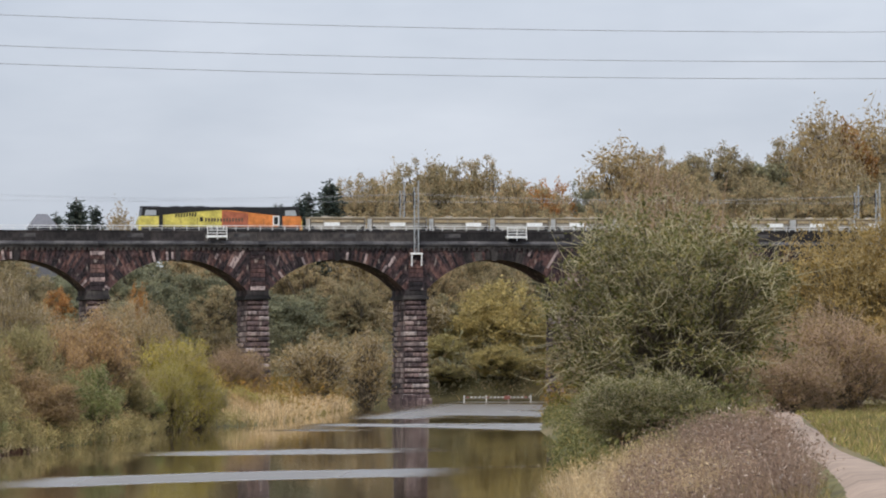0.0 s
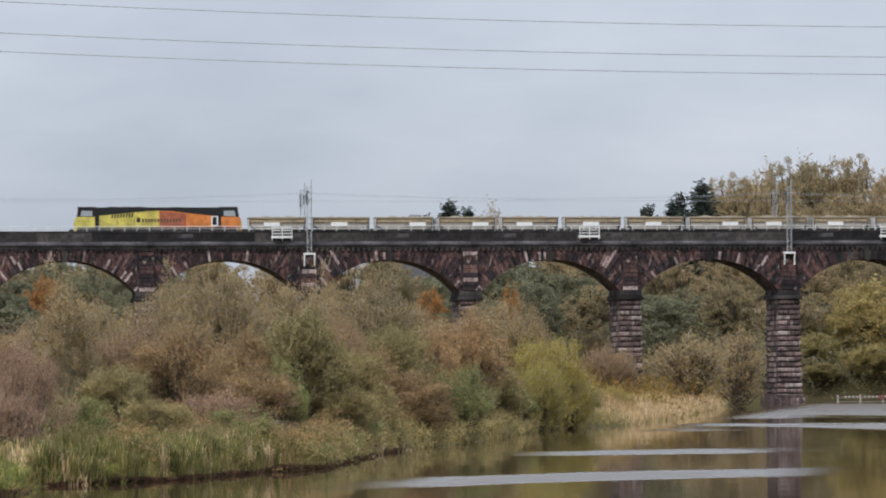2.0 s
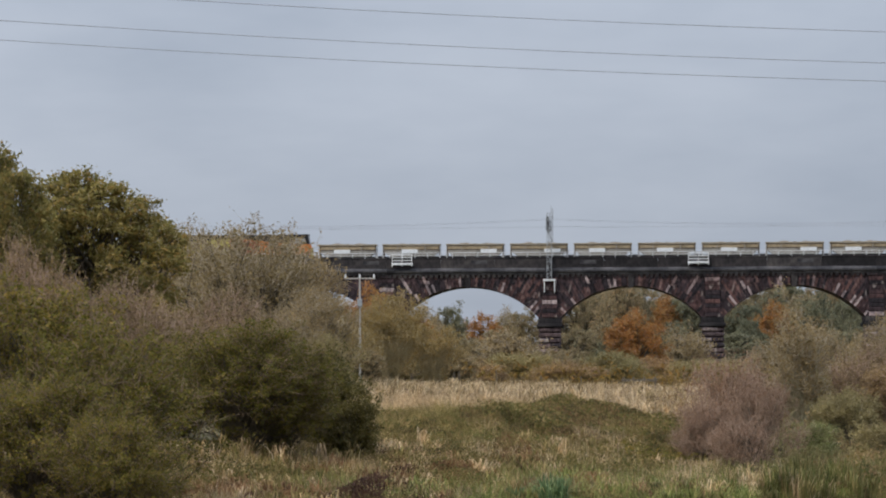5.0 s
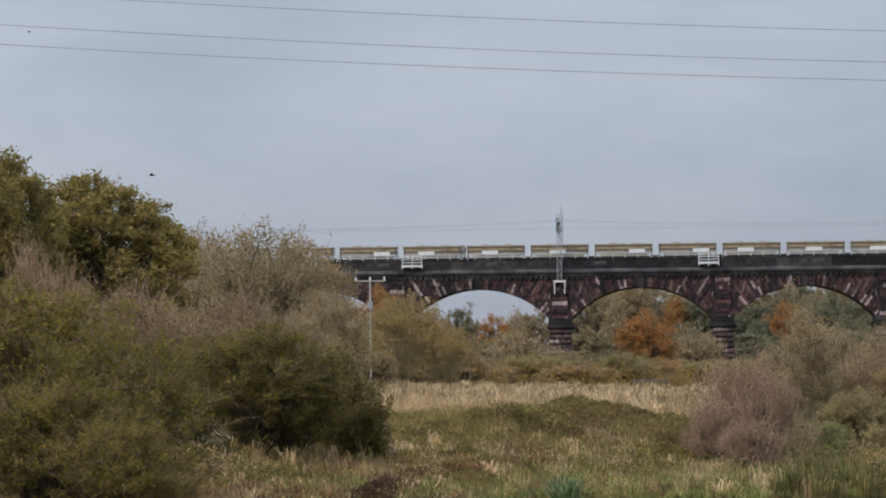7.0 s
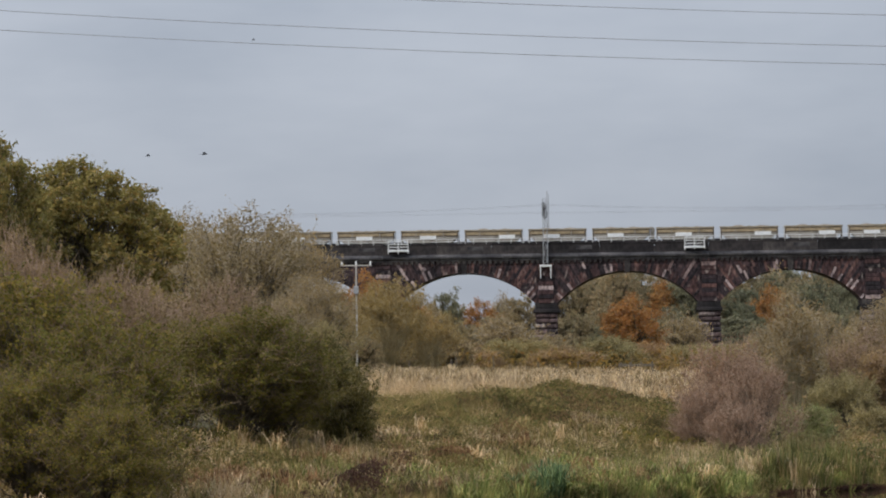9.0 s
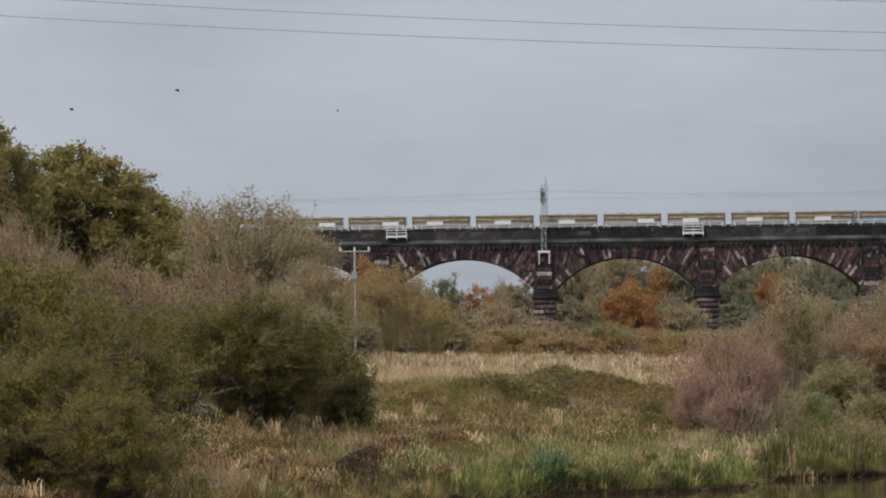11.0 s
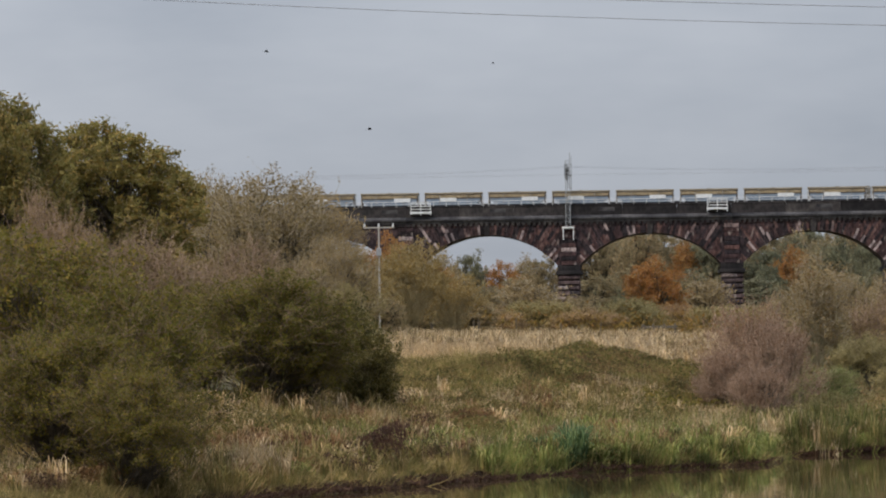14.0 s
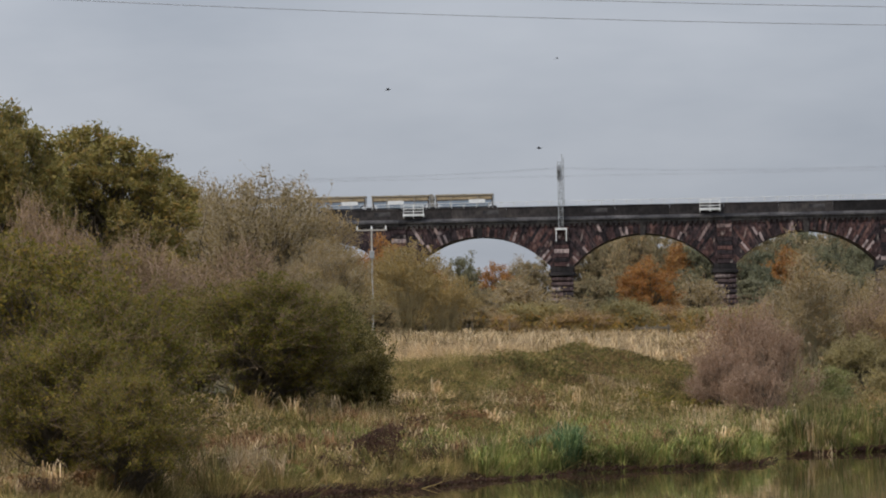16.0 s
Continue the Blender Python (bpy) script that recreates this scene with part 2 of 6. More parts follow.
M_LOAD = plain("sandy_stone_load", (0.25, 0.215, 0.17), 0.95, vary=0.35, scale=2, bump=0.5)
M_BARK = plain("grey_brown_bark", (0.12, 0.10, 0.075), 0.9, vary=0.35, scale=2)
M_TWIG = plain("pale_lichened_twigs", (0.35, 0.285, 0.16), 0.9, vary=0.3, scale=1)
M_TWIGPLUM = plain("purple_brown_twigs", (0.235, 0.165, 0.105), 0.9, vary=0.3, scale=1)
M_TWIGPALE = plain("pale_green_grey_twigs", (0.40, 0.355, 0.225), 0.9, vary=0.3, scale=1)
M_TWIGRED = plain("reddish_brown_twigs", (0.335, 0.232, 0.165), 0.9, vary=0.3, scale=1)
M_TWIGGREY = plain("grey_bare_twigs", (0.36, 0.295, 0.205), 0.9, vary=0.3, scale=1)
M_WOOD = plain("weathered_grey_timber", (0.15, 0.125, 0.095), 0.9, vary=0.3, stretch=(1, 1, 0.2))
M_POLE = plain("pale_weathered_pole", (0.42, 0.40, 0.37), 0.8, vary=0.2, stretch=(1, 1, 0.2))
M_SLATE = plain("grey_slate_roof", (0.13, 0.13, 0.145), 0.7, vary=0.2)
M_RENDER = plain("pale_rendered_wall", (0.50, 0.47, 0.43), 0.9, vary=0.15)
M_SHED = plain("pale_corrugated_roof", (0.55, 0.56, 0.56), 0.6, vary=0.2)
M_RED = plain("faded_red_float", (0.20, 0.075, 0.06), 0.5, vary=0.2)
M_CROW = plain("black_feathers", (0.012, 0.012, 0.014), 0.6, vary=0.3)

L_HAW = leaf_material("hawthorn_leaves", [(0.00, (0.097, 0.097, 0.018)), (0.45, (0.165, 0.158, 0.029)), (0.80, (0.244, 0.206, 0.042)), (1.00, (0.329, 0.234, 0.056))])
L_HAWGREEN = leaf_material("green_hawthorn_leaves", [(0.0, (0.081, 0.089, 0.031)), (0.45, (0.142, 0.146, 0.053)), (0.8, (0.222, 0.206, 0.079)), (1.0, (0.308, 0.251, 0.108))])
L_TAN = leaf_material("tan_sallow_leaves", [(0.00, (0.268, 0.179, 0.090)), (0.50, (0.392, 0.271, 0.139)), (1.00, (0.507, 0.357, 0.179))])
L_SALLOW = leaf_material("olive_sallow_leaves", [(0.00, (0.217, 0.195, 0.090)), (0.50, (0.312, 0.272, 0.128)), (1.00, (0.420, 0.348, 0.171))])
L_SALLOWGREEN = leaf_material("green_sallow_leaves", [(0.00, (0.159, 0.193, 0.078)), (0.50, (0.235, 0.269, 0.106)), (1.00, (0.345, 0.352, 0.149))])
L_PLUM = leaf_material("faded_pink_brown_leaves", [(0.00, (0.211, 0.124, 0.084)), (0.50, (0.315, 0.192, 0.126)), (0.9, (0.420, 0.274, 0.188)), (1.00, (0.629, 0.484, 0.355))])
L_SCRUB = leaf_material("brown_scrub_leaves", [(0.00, (0.218, 0.151, 0.091)), (0.50, (0.305, 0.218, 0.122)), (1.00, (0.380, 0.285, 0.129))])
L_WILLOW = leaf_material("yellow_willow_leaves", [(0.00, (0.300, 0.264, 0.048)), (0.50, (0.408, 0.348, 0.072)), (1.00, (0.504, 0.408, 0.108))])
# far woodland green, lifted and greyed so the colour carries distance haze
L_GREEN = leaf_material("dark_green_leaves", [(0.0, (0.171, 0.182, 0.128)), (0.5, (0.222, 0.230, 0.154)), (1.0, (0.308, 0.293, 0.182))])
L_ORANGE = leaf_material("orange_autumn_leaves", [(0.00, (0.310, 0.150, 0.055)), (0.50, (0.440, 0.205, 0.070)), (1.00, (0.400, 0.260, 0.095))])
L_OAK = leaf_material("olive_ochre_leaves", [(0.00, (0.156, 0.110, 0.030)), (0.40, (0.234, 0.160, 0.042)), (0.80, (0.325, 0.198, 0.053)), (1.00, (0.416, 0.215, 0.059))])
# brightened, with blue mixed in, so the leaf colour holds some haze
L_BARE = leaf_material("thin_grey_olive_leaves", [(0.00, (0.246, 0.186, 0.093)), (0.50, (0.336, 0.261, 0.132)), (1.00, (0.401, 0.292, 0.137))])
L_FIR = leaf_material("blue_green_needles", [(0.00, (0.042, 0.061, 0.058)), (0.60, (0.068, 0.090, 0.080)), (1.00, (0.105, 0.123, 0.099))])
# ochre and far willow: a little distance haze added to the leaf tones
L_OCHRE = leaf_material("ochre_gold_leaves", [(0.0, (0.276, 0.190, 0.067)), (0.5, (0.389, 0.273, 0.096)), (1.0, (0.477, 0.342, 0.147))])
L_PALEWILLOW = leaf_material("pale_olive_willow_leaves", [(0.0, (0.295, 0.258, 0.110)), (0.5, (0.408, 0.347, 0.142)), (1.0, (0.505, 0.417, 0.188))])
L_OAKGREEN = leaf_material("olive_green_leaves", [(0.00, (0.176, 0.168, 0.058)), (0.45, (0.271, 0.235, 0.076)), (0.80, (0.374, 0.296, 0.094)), (1.00, (0.461, 0.302, 0.103))])
# far tree olive with distance haze painted in: paler, bluer, less contrast
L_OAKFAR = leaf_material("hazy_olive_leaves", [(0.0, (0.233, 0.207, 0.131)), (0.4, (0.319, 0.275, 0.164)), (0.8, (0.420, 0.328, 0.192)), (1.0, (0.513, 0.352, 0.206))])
L_GOLD = leaf_material("dry_golden_grass", [(0.00, (0.460, 0.320, 0.170)), (0.50, (0.620, 0.470, 0.280)), (1.00, (0.780, 0.640, 0.450))], 0.1)
L_GRASS = leaf_material("green_grass", [(0.00, (0.149, 0.141, 0.049)), (0.50, (0.266, 0.229, 0.085)), (0.85, (0.426, 0.319, 0.139)), (1.00, (0.659, 0.479, 0.266))], 0.1)
L_LUSH = leaf_material("lush_green_grass", [(0.00, (0.132, 0.177, 0.048)), (0.60, (0.248, 0.286, 0.084)), (1.00, (0.462, 0.414, 0.165))], 0.1)
L_BRAMBLE = leaf_material("bramble_leaves", [(0.00, (0.100, 0.103, 0.033)), (0.50, (0.185, 0.172, 0.053)), (0.80, (0.286, 0.190, 0.090)), (1.00, (0.386, 0.309, 0.131))], 0.15)
L_GORSE = leaf_material("dark_olive_gorse", [(0.0, (0.068, 0.067, 0.020)), (0.6, (0.128, 0.118, 0.034)), (1.0, (0.230, 0.180, 0.055))])
L_REED = leaf_material("green_reeds", [(0.00, (0.109, 0.128, 0.043)), (0.60, (0.186, 0.195, 0.064)), (1.00, (0.371, 0.298, 0.144))], 0.1)
L_RUST = leaf_material("rust_brown_weeds", [(0.0, (0.149, 0.083, 0.044)), (0.6, (0.253, 0.144, 0.069)), (1.0, (0.380, 0.253, 0.138))], 0.1)
L_SEDGE = leaf_material("dark_blue_green_sedge", [(0.0, (0.058, 0.113, 0.057)), (0.7, (0.147, 0.228, 0.101)), (1.0, (0.292, 0.346, 0.151))], 0.1)
L_SEED = leaf_material("pinkish_brown_seed_heads", [(0.00, (0.163, 0.110, 0.083)), (0.50, (0.275, 0.194, 0.153)), (0.90, (0.388, 0.294, 0.240)), (1.00, (0.650, 0.587, 0.546))], 0.1)
L_SORREL = leaf_material("dark_red_brown_stalks", [(0.0, (0.060, 0.032, 0.024)), (1.0, (0.140, 0.080, 0.055))], 0.1)


# ---- mesh helpers ----
class Buf:
    """Collects vertices and faces for one mesh."""

    def __init__(self):
        self.v, self.f = [], []

    def add(self, verts, faces):
        k = len(self.v)
        self.v += [tuple(p) for p in verts]
        self.f += [tuple(i + k for i in f) for f in faces]
        return self

    def box(self, x0, x1, y0, y1, z0, z1, c=0.0):
        """A box; c takes the corners off along the upright and top edges of its front."""
        if c <= 0:
            v = [(x, y, z) for z in (z0, z1) for x, y in ((x0, y0), (x1, y0), (x1, y1), (x0, y1))]
            return self.add(v, [(3, 2, 1, 0), (4, 5, 6, 7), (0, 1, 5, 4), (1, 2, 6, 5), (2, 3, 7, 6), (3, 0, 4, 7)])
        v = [(x0 + c, y0, z0 + c), (x1 - c, y0, z0 + c), (x1 - c, y0, z1 - c), (x0 + c, y0, z1 - c)]
        v += [(x0, y0 + c, z0), (x1, y0 + c, z0), (x1, y0 + c, z1), (x0, y0 + c, z1)]
        v += [(x0, y1, z0), (x1, y1, z0), (x1, y1, z1), (x0, y1, z1)]
        f = [(0, 1, 2, 3), (8, 11, 10, 9)]
        for a, b in ((0, 4), (4, 8)):
            f += [(b + i, b + (i + 1) % 4, a + (i + 1) % 4, a + i) for i in range(4)]
        return self.add(v, f)

    def prism(self, outline, y0, y1):
        """An outline in x and z, drawn out from y0 to y1."""
        n = len(outline)
        v = [(x, y0, z) for x, z in outline] + [(x, y1, z) for x, z in outline]
        return self.add(v, [tuple(range(n)), tuple(range(2 * n - 1, n - 1, -1))] + [(i, i + n, (i + 1) % n + n, (i + 1) % n) for i in range(n)])

    def tube(self, a, b, r0, r1=None, n=5):
        r1 = r0 if r1 is None else r1
        a, b = Vector(a), Vector(b)
        q = (b - a).to_track_quat("Z", "Y")
        ring = [Vector((math.cos(2 * math.pi * i / n), math.sin(2 * math.pi * i / n), 0)) for i in range(n)]
        v = [a + q @ (p * r0) for p in ring] + [b + q @ (p * r1) for p in ring]
        return self.add(v, [(i, (i + 1) % n, (i + 1) % n + n, i + n) for i in range(n)] + [tuple(range(n - 1, -1, -1)), tuple(range(n, 2 * n))])

    def disc(self, x, y, z, r, w, n=16):
        """A wheel across the track: its axle along y."""
        o = [(x + r * math.cos(2 * math.pi * i / n), z + r * math.sin(2 * math.pi * i / n)) for i in range(n)]
        return self.prism(o, y, y + w)

    def mesh(self, name):
        me = bpy.data.meshes.new(name)
        me.from_pydata(self.v, [], self.f)
        me.update()
        return me


def quick_mesh(name, verts, faces):
    """A mesh from arrays: faces all with the same number of corners."""
    me = bpy.data.meshes.new(name)
    nf, k = faces.shape
    me.vertices.add(len(verts))
    me.vertices.foreach_set("co", np.ascontiguousarray(verts, dtype=np.float32).ravel())
    me.loops.add(nf * k)
    me.loops.foreach_set("vertex_index", np.ascontiguousarray(faces, dtype=np.int32).ravel())
    me.polygons.add(nf)
    me.polygons.foreach_set("loop_start", np.arange(0, nf * k, k, dtype=np.int32))
    me.update(calc_edges=True)
    me.validate()
    return me


def part(name, data, mat, parent=None, label=""):
    """One mesh object under a thing or a part."""
    me = data.mesh(name) if isinstance(data, Buf) else data
    if not me.materials:
        me.materials.append(mat)
    ob = new(name, me)
    ob.parent = parent
    if label:
        ob["label"] = label
    return ob


def smooth(a, b, x):
    t = np.clip((x - a) / (b - a), 0, 1)
    return t * t * (3 - 2 * t)


# ---- lie of the land ----
BANK_Y = [-200, 0, 60, 99, 104, 111.4, 117.4, 121, 124.5, 127.5, 131, 137, 141, 146, 155, 161, 192, 206, 222, 236, 274, 288, 304, 345, 470, 548, 575, 582, 590, 600, 640, 700]
BANK_X = [-100, -45, -24, -10.3, -8.3, -6.0, -4.0, -2.6, 0.2, 2.5, 2.9, 3.3, 6.4, 8.7, 11.4, 14.2, 19.4, 22.6, 26.8, 30.0, 37.8, 41.4, 48.5, 58, 84, 101, 104, 125, 170, 260, 400, 600]
RIGHT_Y = [-200, 0, 60, 123, 204, 260, 330, 430, 520, 560, 566, 575, 590, 640, 700]
RIGHT_X = [-60, -4, 14.0, 27.5, 46.5, 58, 74, 97, 119, 128, 135, 190, 320, 500, 700]


TOW_Y, TOW_X = [20, 67, 82, 113, 150, 178, 224], [7.2, 20.25, 24.2, 32.2, 42.4, 50.0, 62.1]


def ground(x, y):
    """Height of the land; the water lies at 0."""
    x, y = np.asarray(x, float), np.asarray(y, float)
    ul, ur = np.interp(y, BANK_Y, BANK_X) - x, x - np.interp(y, RIGHT_Y, RIGHT_X)
    near = 1 - smooth(190, 330, y)
    left = 0.38 * np.tanh(ul / 0.6) + (1.6 + 0.95 * near) * smooth(0.5, 22, ul) + 2.0 * smooth(18, 160, ul)
    left = left + 1.55 * smooth(165, 320, y) * smooth(8, 45, ul)
    left = left + 0.30 * np.exp(-(((x + 2.2) / 4.2) ** 2 + ((y - 158) / 11.0) ** 2))
    right = 0.38 * np.tanh(ur / 0.6) + 1.15 * smooth(0.5, 5, ur) + 0.5 * smooth(20, 90, ur)
    hill = 11 * smooth(620, 800, y) * smooth(90, 200, x) + 5 * smooth(590, 720, y) * smooth(40, 120, x) + 3.0 * smooth(560, 800, y)
    far = 6 * smooth(800, 1600, y)
    out = np.minimum(-ul, -ur)
    bed = -0.38 * np.tanh(out / 0.6) - 1.1 * smooth(0.5, 5, out)
    rough = 0.10 * np.sin(x * 0.9 + 0.35 * y) * np.sin(0.6 * y - 0.2 * x) + 0.06 * np.sin(2.1 * x) * np.sin(1.7 * y)
    rough = rough * (1 - np.exp(-(((x - np.interp(y, TOW_Y, TOW_X)) / 2.2) ** 2)))
    land = np.where(ul > 0, left, np.where(ur > 0, right, bed))
    dry = np.where(np.maximum(ul, ur) > 0, smooth(0, 3, np.maximum(ul, ur)), 0)
    return land + dry * rough + np.where(np.maximum(ul, ur) > 0, hill + far, 0)


def gz(x, y):
    return float(ground(x, y))


def axis(*runs):
    return np.unique(np.concatenate([np.arange(a, b, s) for a, b, s in runs]))


def build_land():
    xs = axis((-2500, -200, 150), (-200, -60, 10), (-60, -30, 3.0), (-30, 60, 0.5), (60, 140, 3.2), (140, 260, 8), (260, 2600, 150))
    ys = axis((-300, 0, 50), (0, 60, 6), (60, 200, 0.7), (200, 360, 2.0), (360, 600, 6), (600, 820, 12), (820, 4000, 250))
    X, Y = np.meshgrid(xs, ys)
    Z = ground(X, Y)
    v = np.stack([X, Y, Z], -1).reshape(-1, 3)
    i = np.arange(len(ys) - 1)[:, None] * len(xs) + np.arange(len(xs) - 1)
    f = np.stack([i, i + 1, i + 1 + len(xs), i + len(xs)], -1).reshape(-1, 4)
    me = quick_mesh("ground", v, f)
    me.polygons.foreach_set("use_smooth", np.ones(len(f), bool))
    tagged(part("ground", me, M_GROUND), "rough autumn meadow and riverbank soil", "ground", kind="structure")
    ys = axis((-200, 720, 8))
    lx, rx = np.interp(ys, BANK_Y, BANK_X) - 1.0, np.interp(ys, RIGHT_Y, RIGHT_X) + 1.0
    v = np.concatenate([np.stack([lx, ys, 0 * ys], 1), np.stack([rx, ys, 0 * ys], 1)])
    k, n = np.arange(len(ys) - 1), len(ys)
    me = quick_mesh("water", v, np.stack([k, k + n, k + n + 1, k + 1], 1))
    tagged(part("water", me, M_WATER), "brown river water with pale wind-ruffled streaks", "river", kind="structure")
    # towpath: a worn strip that lies a little above the grass
    ty = np.arange(20, 226, 0.75)
    mid = np.interp(ty, TOW_Y, TOW_X) + 0.10 * np.sin(ty * 0.11)
    half = 0.64 + 0.06 * np.sin(ty * 0.12)
    cols = []
    for s in (-1, -0.5, 0, 0.5, 1):
        x = mid + s * half
        cols.append(np.stack([x, ty, ground(x, ty) + (0.07 if abs(s) < 1 else -0.03)], 1))
    n = len(ty)
    f = [(c * n + i, (c + 1) * n + i, (c + 1) * n + i + 1, c * n + i + 1) for c in range(4) for i in range(n - 1)]
    me = quick_mesh("path", np.concatenate(cols), np.array(f))
    tagged(part("towpath", me, M_PATH), "pale sandy gravel towpath between grass verges", "path", kind="structure")


build_land()

# ---- viaduct ----
PITCH, VY, DEPTH = 20.25, 561.73, 8.6
Z_CROWN, Z_CAP, R_ARCH, HALF = 18.1, 13.55, 11.7, 8.7
Z_CORN, Z_PAR, Z_TOP, Z_RAIL = 19.55, 20.4, 21.72, 20.82
FIRST, LAST = -4, 10


def pier_x(i):
    return (i - 0.603) * PITCH


def build_viaduct():
    via = tagged(new("viaduct"), "tall red sandstone railway viaduct with soot-black parapet and arches", "viaduct", kind="")
    via.matrix_basis = pose(0, VY, 0)
    zc = Z_CROWN - R_ARCH
    a0 = math.asin(HALF / R_ARCH)
    arc = [(R_ARCH * math.sin(a0 * (k / 14 - 1)), zc + R_ARCH * math.cos(a0 * (k / 14 - 1))) for k in range(29)]
    h = PITCH / 2
    span = Buf().prism([(-h, Z_CAP), (-HALF, Z_CAP)] + arc + [(HALF, Z_CAP), (h, Z_CAP), (h, Z_CORN), (-h, Z_CORN)][0:4], 0, DEPTH)
    span_me = span.mesh("arch_span")
    # voussoirs: long wedge blocks that fan out from the arch, of uneven length, shared by all the arches
    rng = random.Random(7)
    wedge = []
    n = 61
    for k in range(n):
        t0, t1 = a0 * (2 * k / n - 1) * 1.0, a0 * (2 * (k + 1) / n - 1) * 1.0
        tm = (t0 + t1) / 2
        room = (Z_CORN - 0.1 - zc) / math.cos(tm)
        side = (h - 1.05) / max(abs(math.sin(tm)), 0.05)
        length = min(room, side, R_ARCH + 5.2)
        r1 = min(length, R_ARCH + (length - R_ARCH) * (1.0 if k % 2 else 0.72) - rng.random() * 0.15)
        g = 0.022 / R_ARCH
        r1 = max(r1, R_ARCH + 0.7)
        cuts = [R_ARCH, r1] if r1 < R_ARCH + 1.6 else [R_ARCH, R_ARCH + rng.uniform(0.9, 1.5), r1]
        for ra, rb in zip(cuts, cuts[1:]):
            rb -= 0.03
            o = [(ra * math.sin(t0 + g), zc + ra * math.cos(t0 + g)), (ra * math.sin(t1 - g), zc + ra * math.cos(t1 - g)),
                 (rb * math.sin(t1 - g), zc + rb * math.cos(t1 - g)), (rb * math.sin(t0 + g), zc + rb * math.cos(t0 + g))]
            b = Buf().prism(o, -0.05 - 0.07 * rng.random(), 0.02)
            wedge.append((k, b.mesh("voussoir" if ra == R_ARCH else "spandrel_stone")))
    key = Buf().prism([(-0.3, Z_CROWN - 0.18), (0.3, Z_CROWN - 0.18), (0.38, Z_CORN - 0.05), (-0.38, Z_CORN - 0.05)], -0.2, 0.0).mesh("keystone")
    dent = Buf()
    for k in range(31):
        x = -h + (k + 0.5) * PITCH / 31
        dent.box(x - 0.17, x + 0.17, -0.30, 0.0, Z_CORN - 0.34, Z_CORN)
    dent_me = dent.mesh("corbel_course")
    corn = Buf()
    prof = [(-0.32, Z_CORN), (-0.36, Z_CORN + 0.18), (-0.55, Z_CORN + 0.32), (-0.58, Z_CORN + 0.5), (-0.45, Z_CORN + 0.56), (-0.06, Z_PAR)]
    v = [(x, y, z) for x in (-h + 0.01, h - 0.01) for y, z in prof + [(0.4, Z_PAR), (0.4, Z_CORN)]]
    m = len(prof) + 2
    corn.add(v, [tuple(range(m - 1, -1, -1)), tuple(range(m, 2 * m))] + [(i, (i + 1) % m, (i + 1) % m + m, i + m) for i in range(m)])
    corn_me = corn.mesh("cornice")
    par = [Buf().box(-h / 3 + 0.012, h / 3 - 0.012, -0.02, 0.42, Z_PAR, Z_TOP - 0.16, 0.02).mesh("parapet_panel"),
           Buf().box(-h / 3 + 0.008, h / 3 - 0.008, -0.10, 0.50, Z_TOP - 0.16, Z_TOP, 0.03).mesh("coping")]
    inset = Buf().box(-1.0, 1.0, -0.035, 0.02, Z_PAR + 0.45, Z_PAR + 0.95, 0.01).mesh("parapet_block")
    # pier: cap stones over battered courses with open joints
    cap = Buf().box(-1.62, 1.62, -0.42, DEPTH + 0.42, Z_CAP - 0.55, Z_CAP - 0.15, 0.06).box(-1.5, 1.5, -0.28, DEPTH + 0.28, Z_CAP - 0.15, Z_CAP, 0.02).mesh("pier_cap")
    block = Buf().box(-1.42, 1.42, -0.12, DEPTH + 0.12, Z_CAP, Z_CAP + 0.62, 0.05).mesh("springer")
    courses, z, k = [], Z_CAP - 0.55, 0
    while z > 0.9:
        hgt = 0.66
        w = 1.33 + (Z_CAP - z) * 0.022
        f = -0.08 - (Z_CAP - z) * 0.012
        cut = rng.uniform(-0.6, 0.7)
        for a, b in ((-w, cut - 0.02), (cut + 0.02, w)):
            out = f - rng.uniform(0.0, 0.14)
            courses.append(Buf().box(a - 0.04, b + 0.04 * (b > 1), out, 0.9, z - hgt + 0.05, z - 0.06 - rng.uniform(0, 0.07), 0.12).mesh("face_course"))
        deep = 0.9
        while deep < DEPTH - 0.2:
            far = min(deep + rng.uniform(1.6, 2.6), DEPTH + 0.05)
            courses.append(Buf().box(-w + 0.06 - rng.uniform(0, 0.08), w - 0.10, deep + 0.03, far, z - hgt + 0.08, z - 0.08, 0.06).mesh("flank_course"))
            deep = far
        z -= hgt
    core = Buf().box(-1.26, 1.26, 0.06, DEPTH - 0.06, -1.5, Z_CAP - 0.4).mesh("pier_core")
    foot = Buf().box(-1.95, 1.95, -0.7, DEPTH + 0.7, -1.6, 0.55, 0.12).box(-1.75, 1.75, -0.45, DEPTH + 0.45, 0.55, 1.0, 0.08).mesh("pier_footing")
    pil = []
    z = Z_CAP + 0.62
    while z < Z_CORN - 0.2:
        top = min(z + 0.55, Z_CORN)
        pil.append(Buf().box(-0.92, 0.92, -0.22, 0.05, z + 0.02, top - 0.02, 0.05).mesh("pilaster_block"))
        z = top
    for i in range(FIRST, LAST + 1):
        x = pier_x(i)
        pier = part("pier", core, M_WALL, via)
        pier.location.x = x
        part("pier_cap", cap, M_SOOT, pier, "black sooted cap stone")
        part("springer", block, M_SOOT, pier)
        low = gz(x, VY) - 0.8 if i not in (5, 6) else -1
        if i == 6:
            part("footing", foot, M_PIER, pier)
        for c in courses:
            if c.vertices[0].co.z > low:
                part(c.name.split(".")[0], c, M_PIER, pier)
        for c in pil:
            part("pilaster_block", c, M_BLOCK, pier)
        bay = part("arch_span", span_me, M_WALL, via)
        bay.location.x = x + h
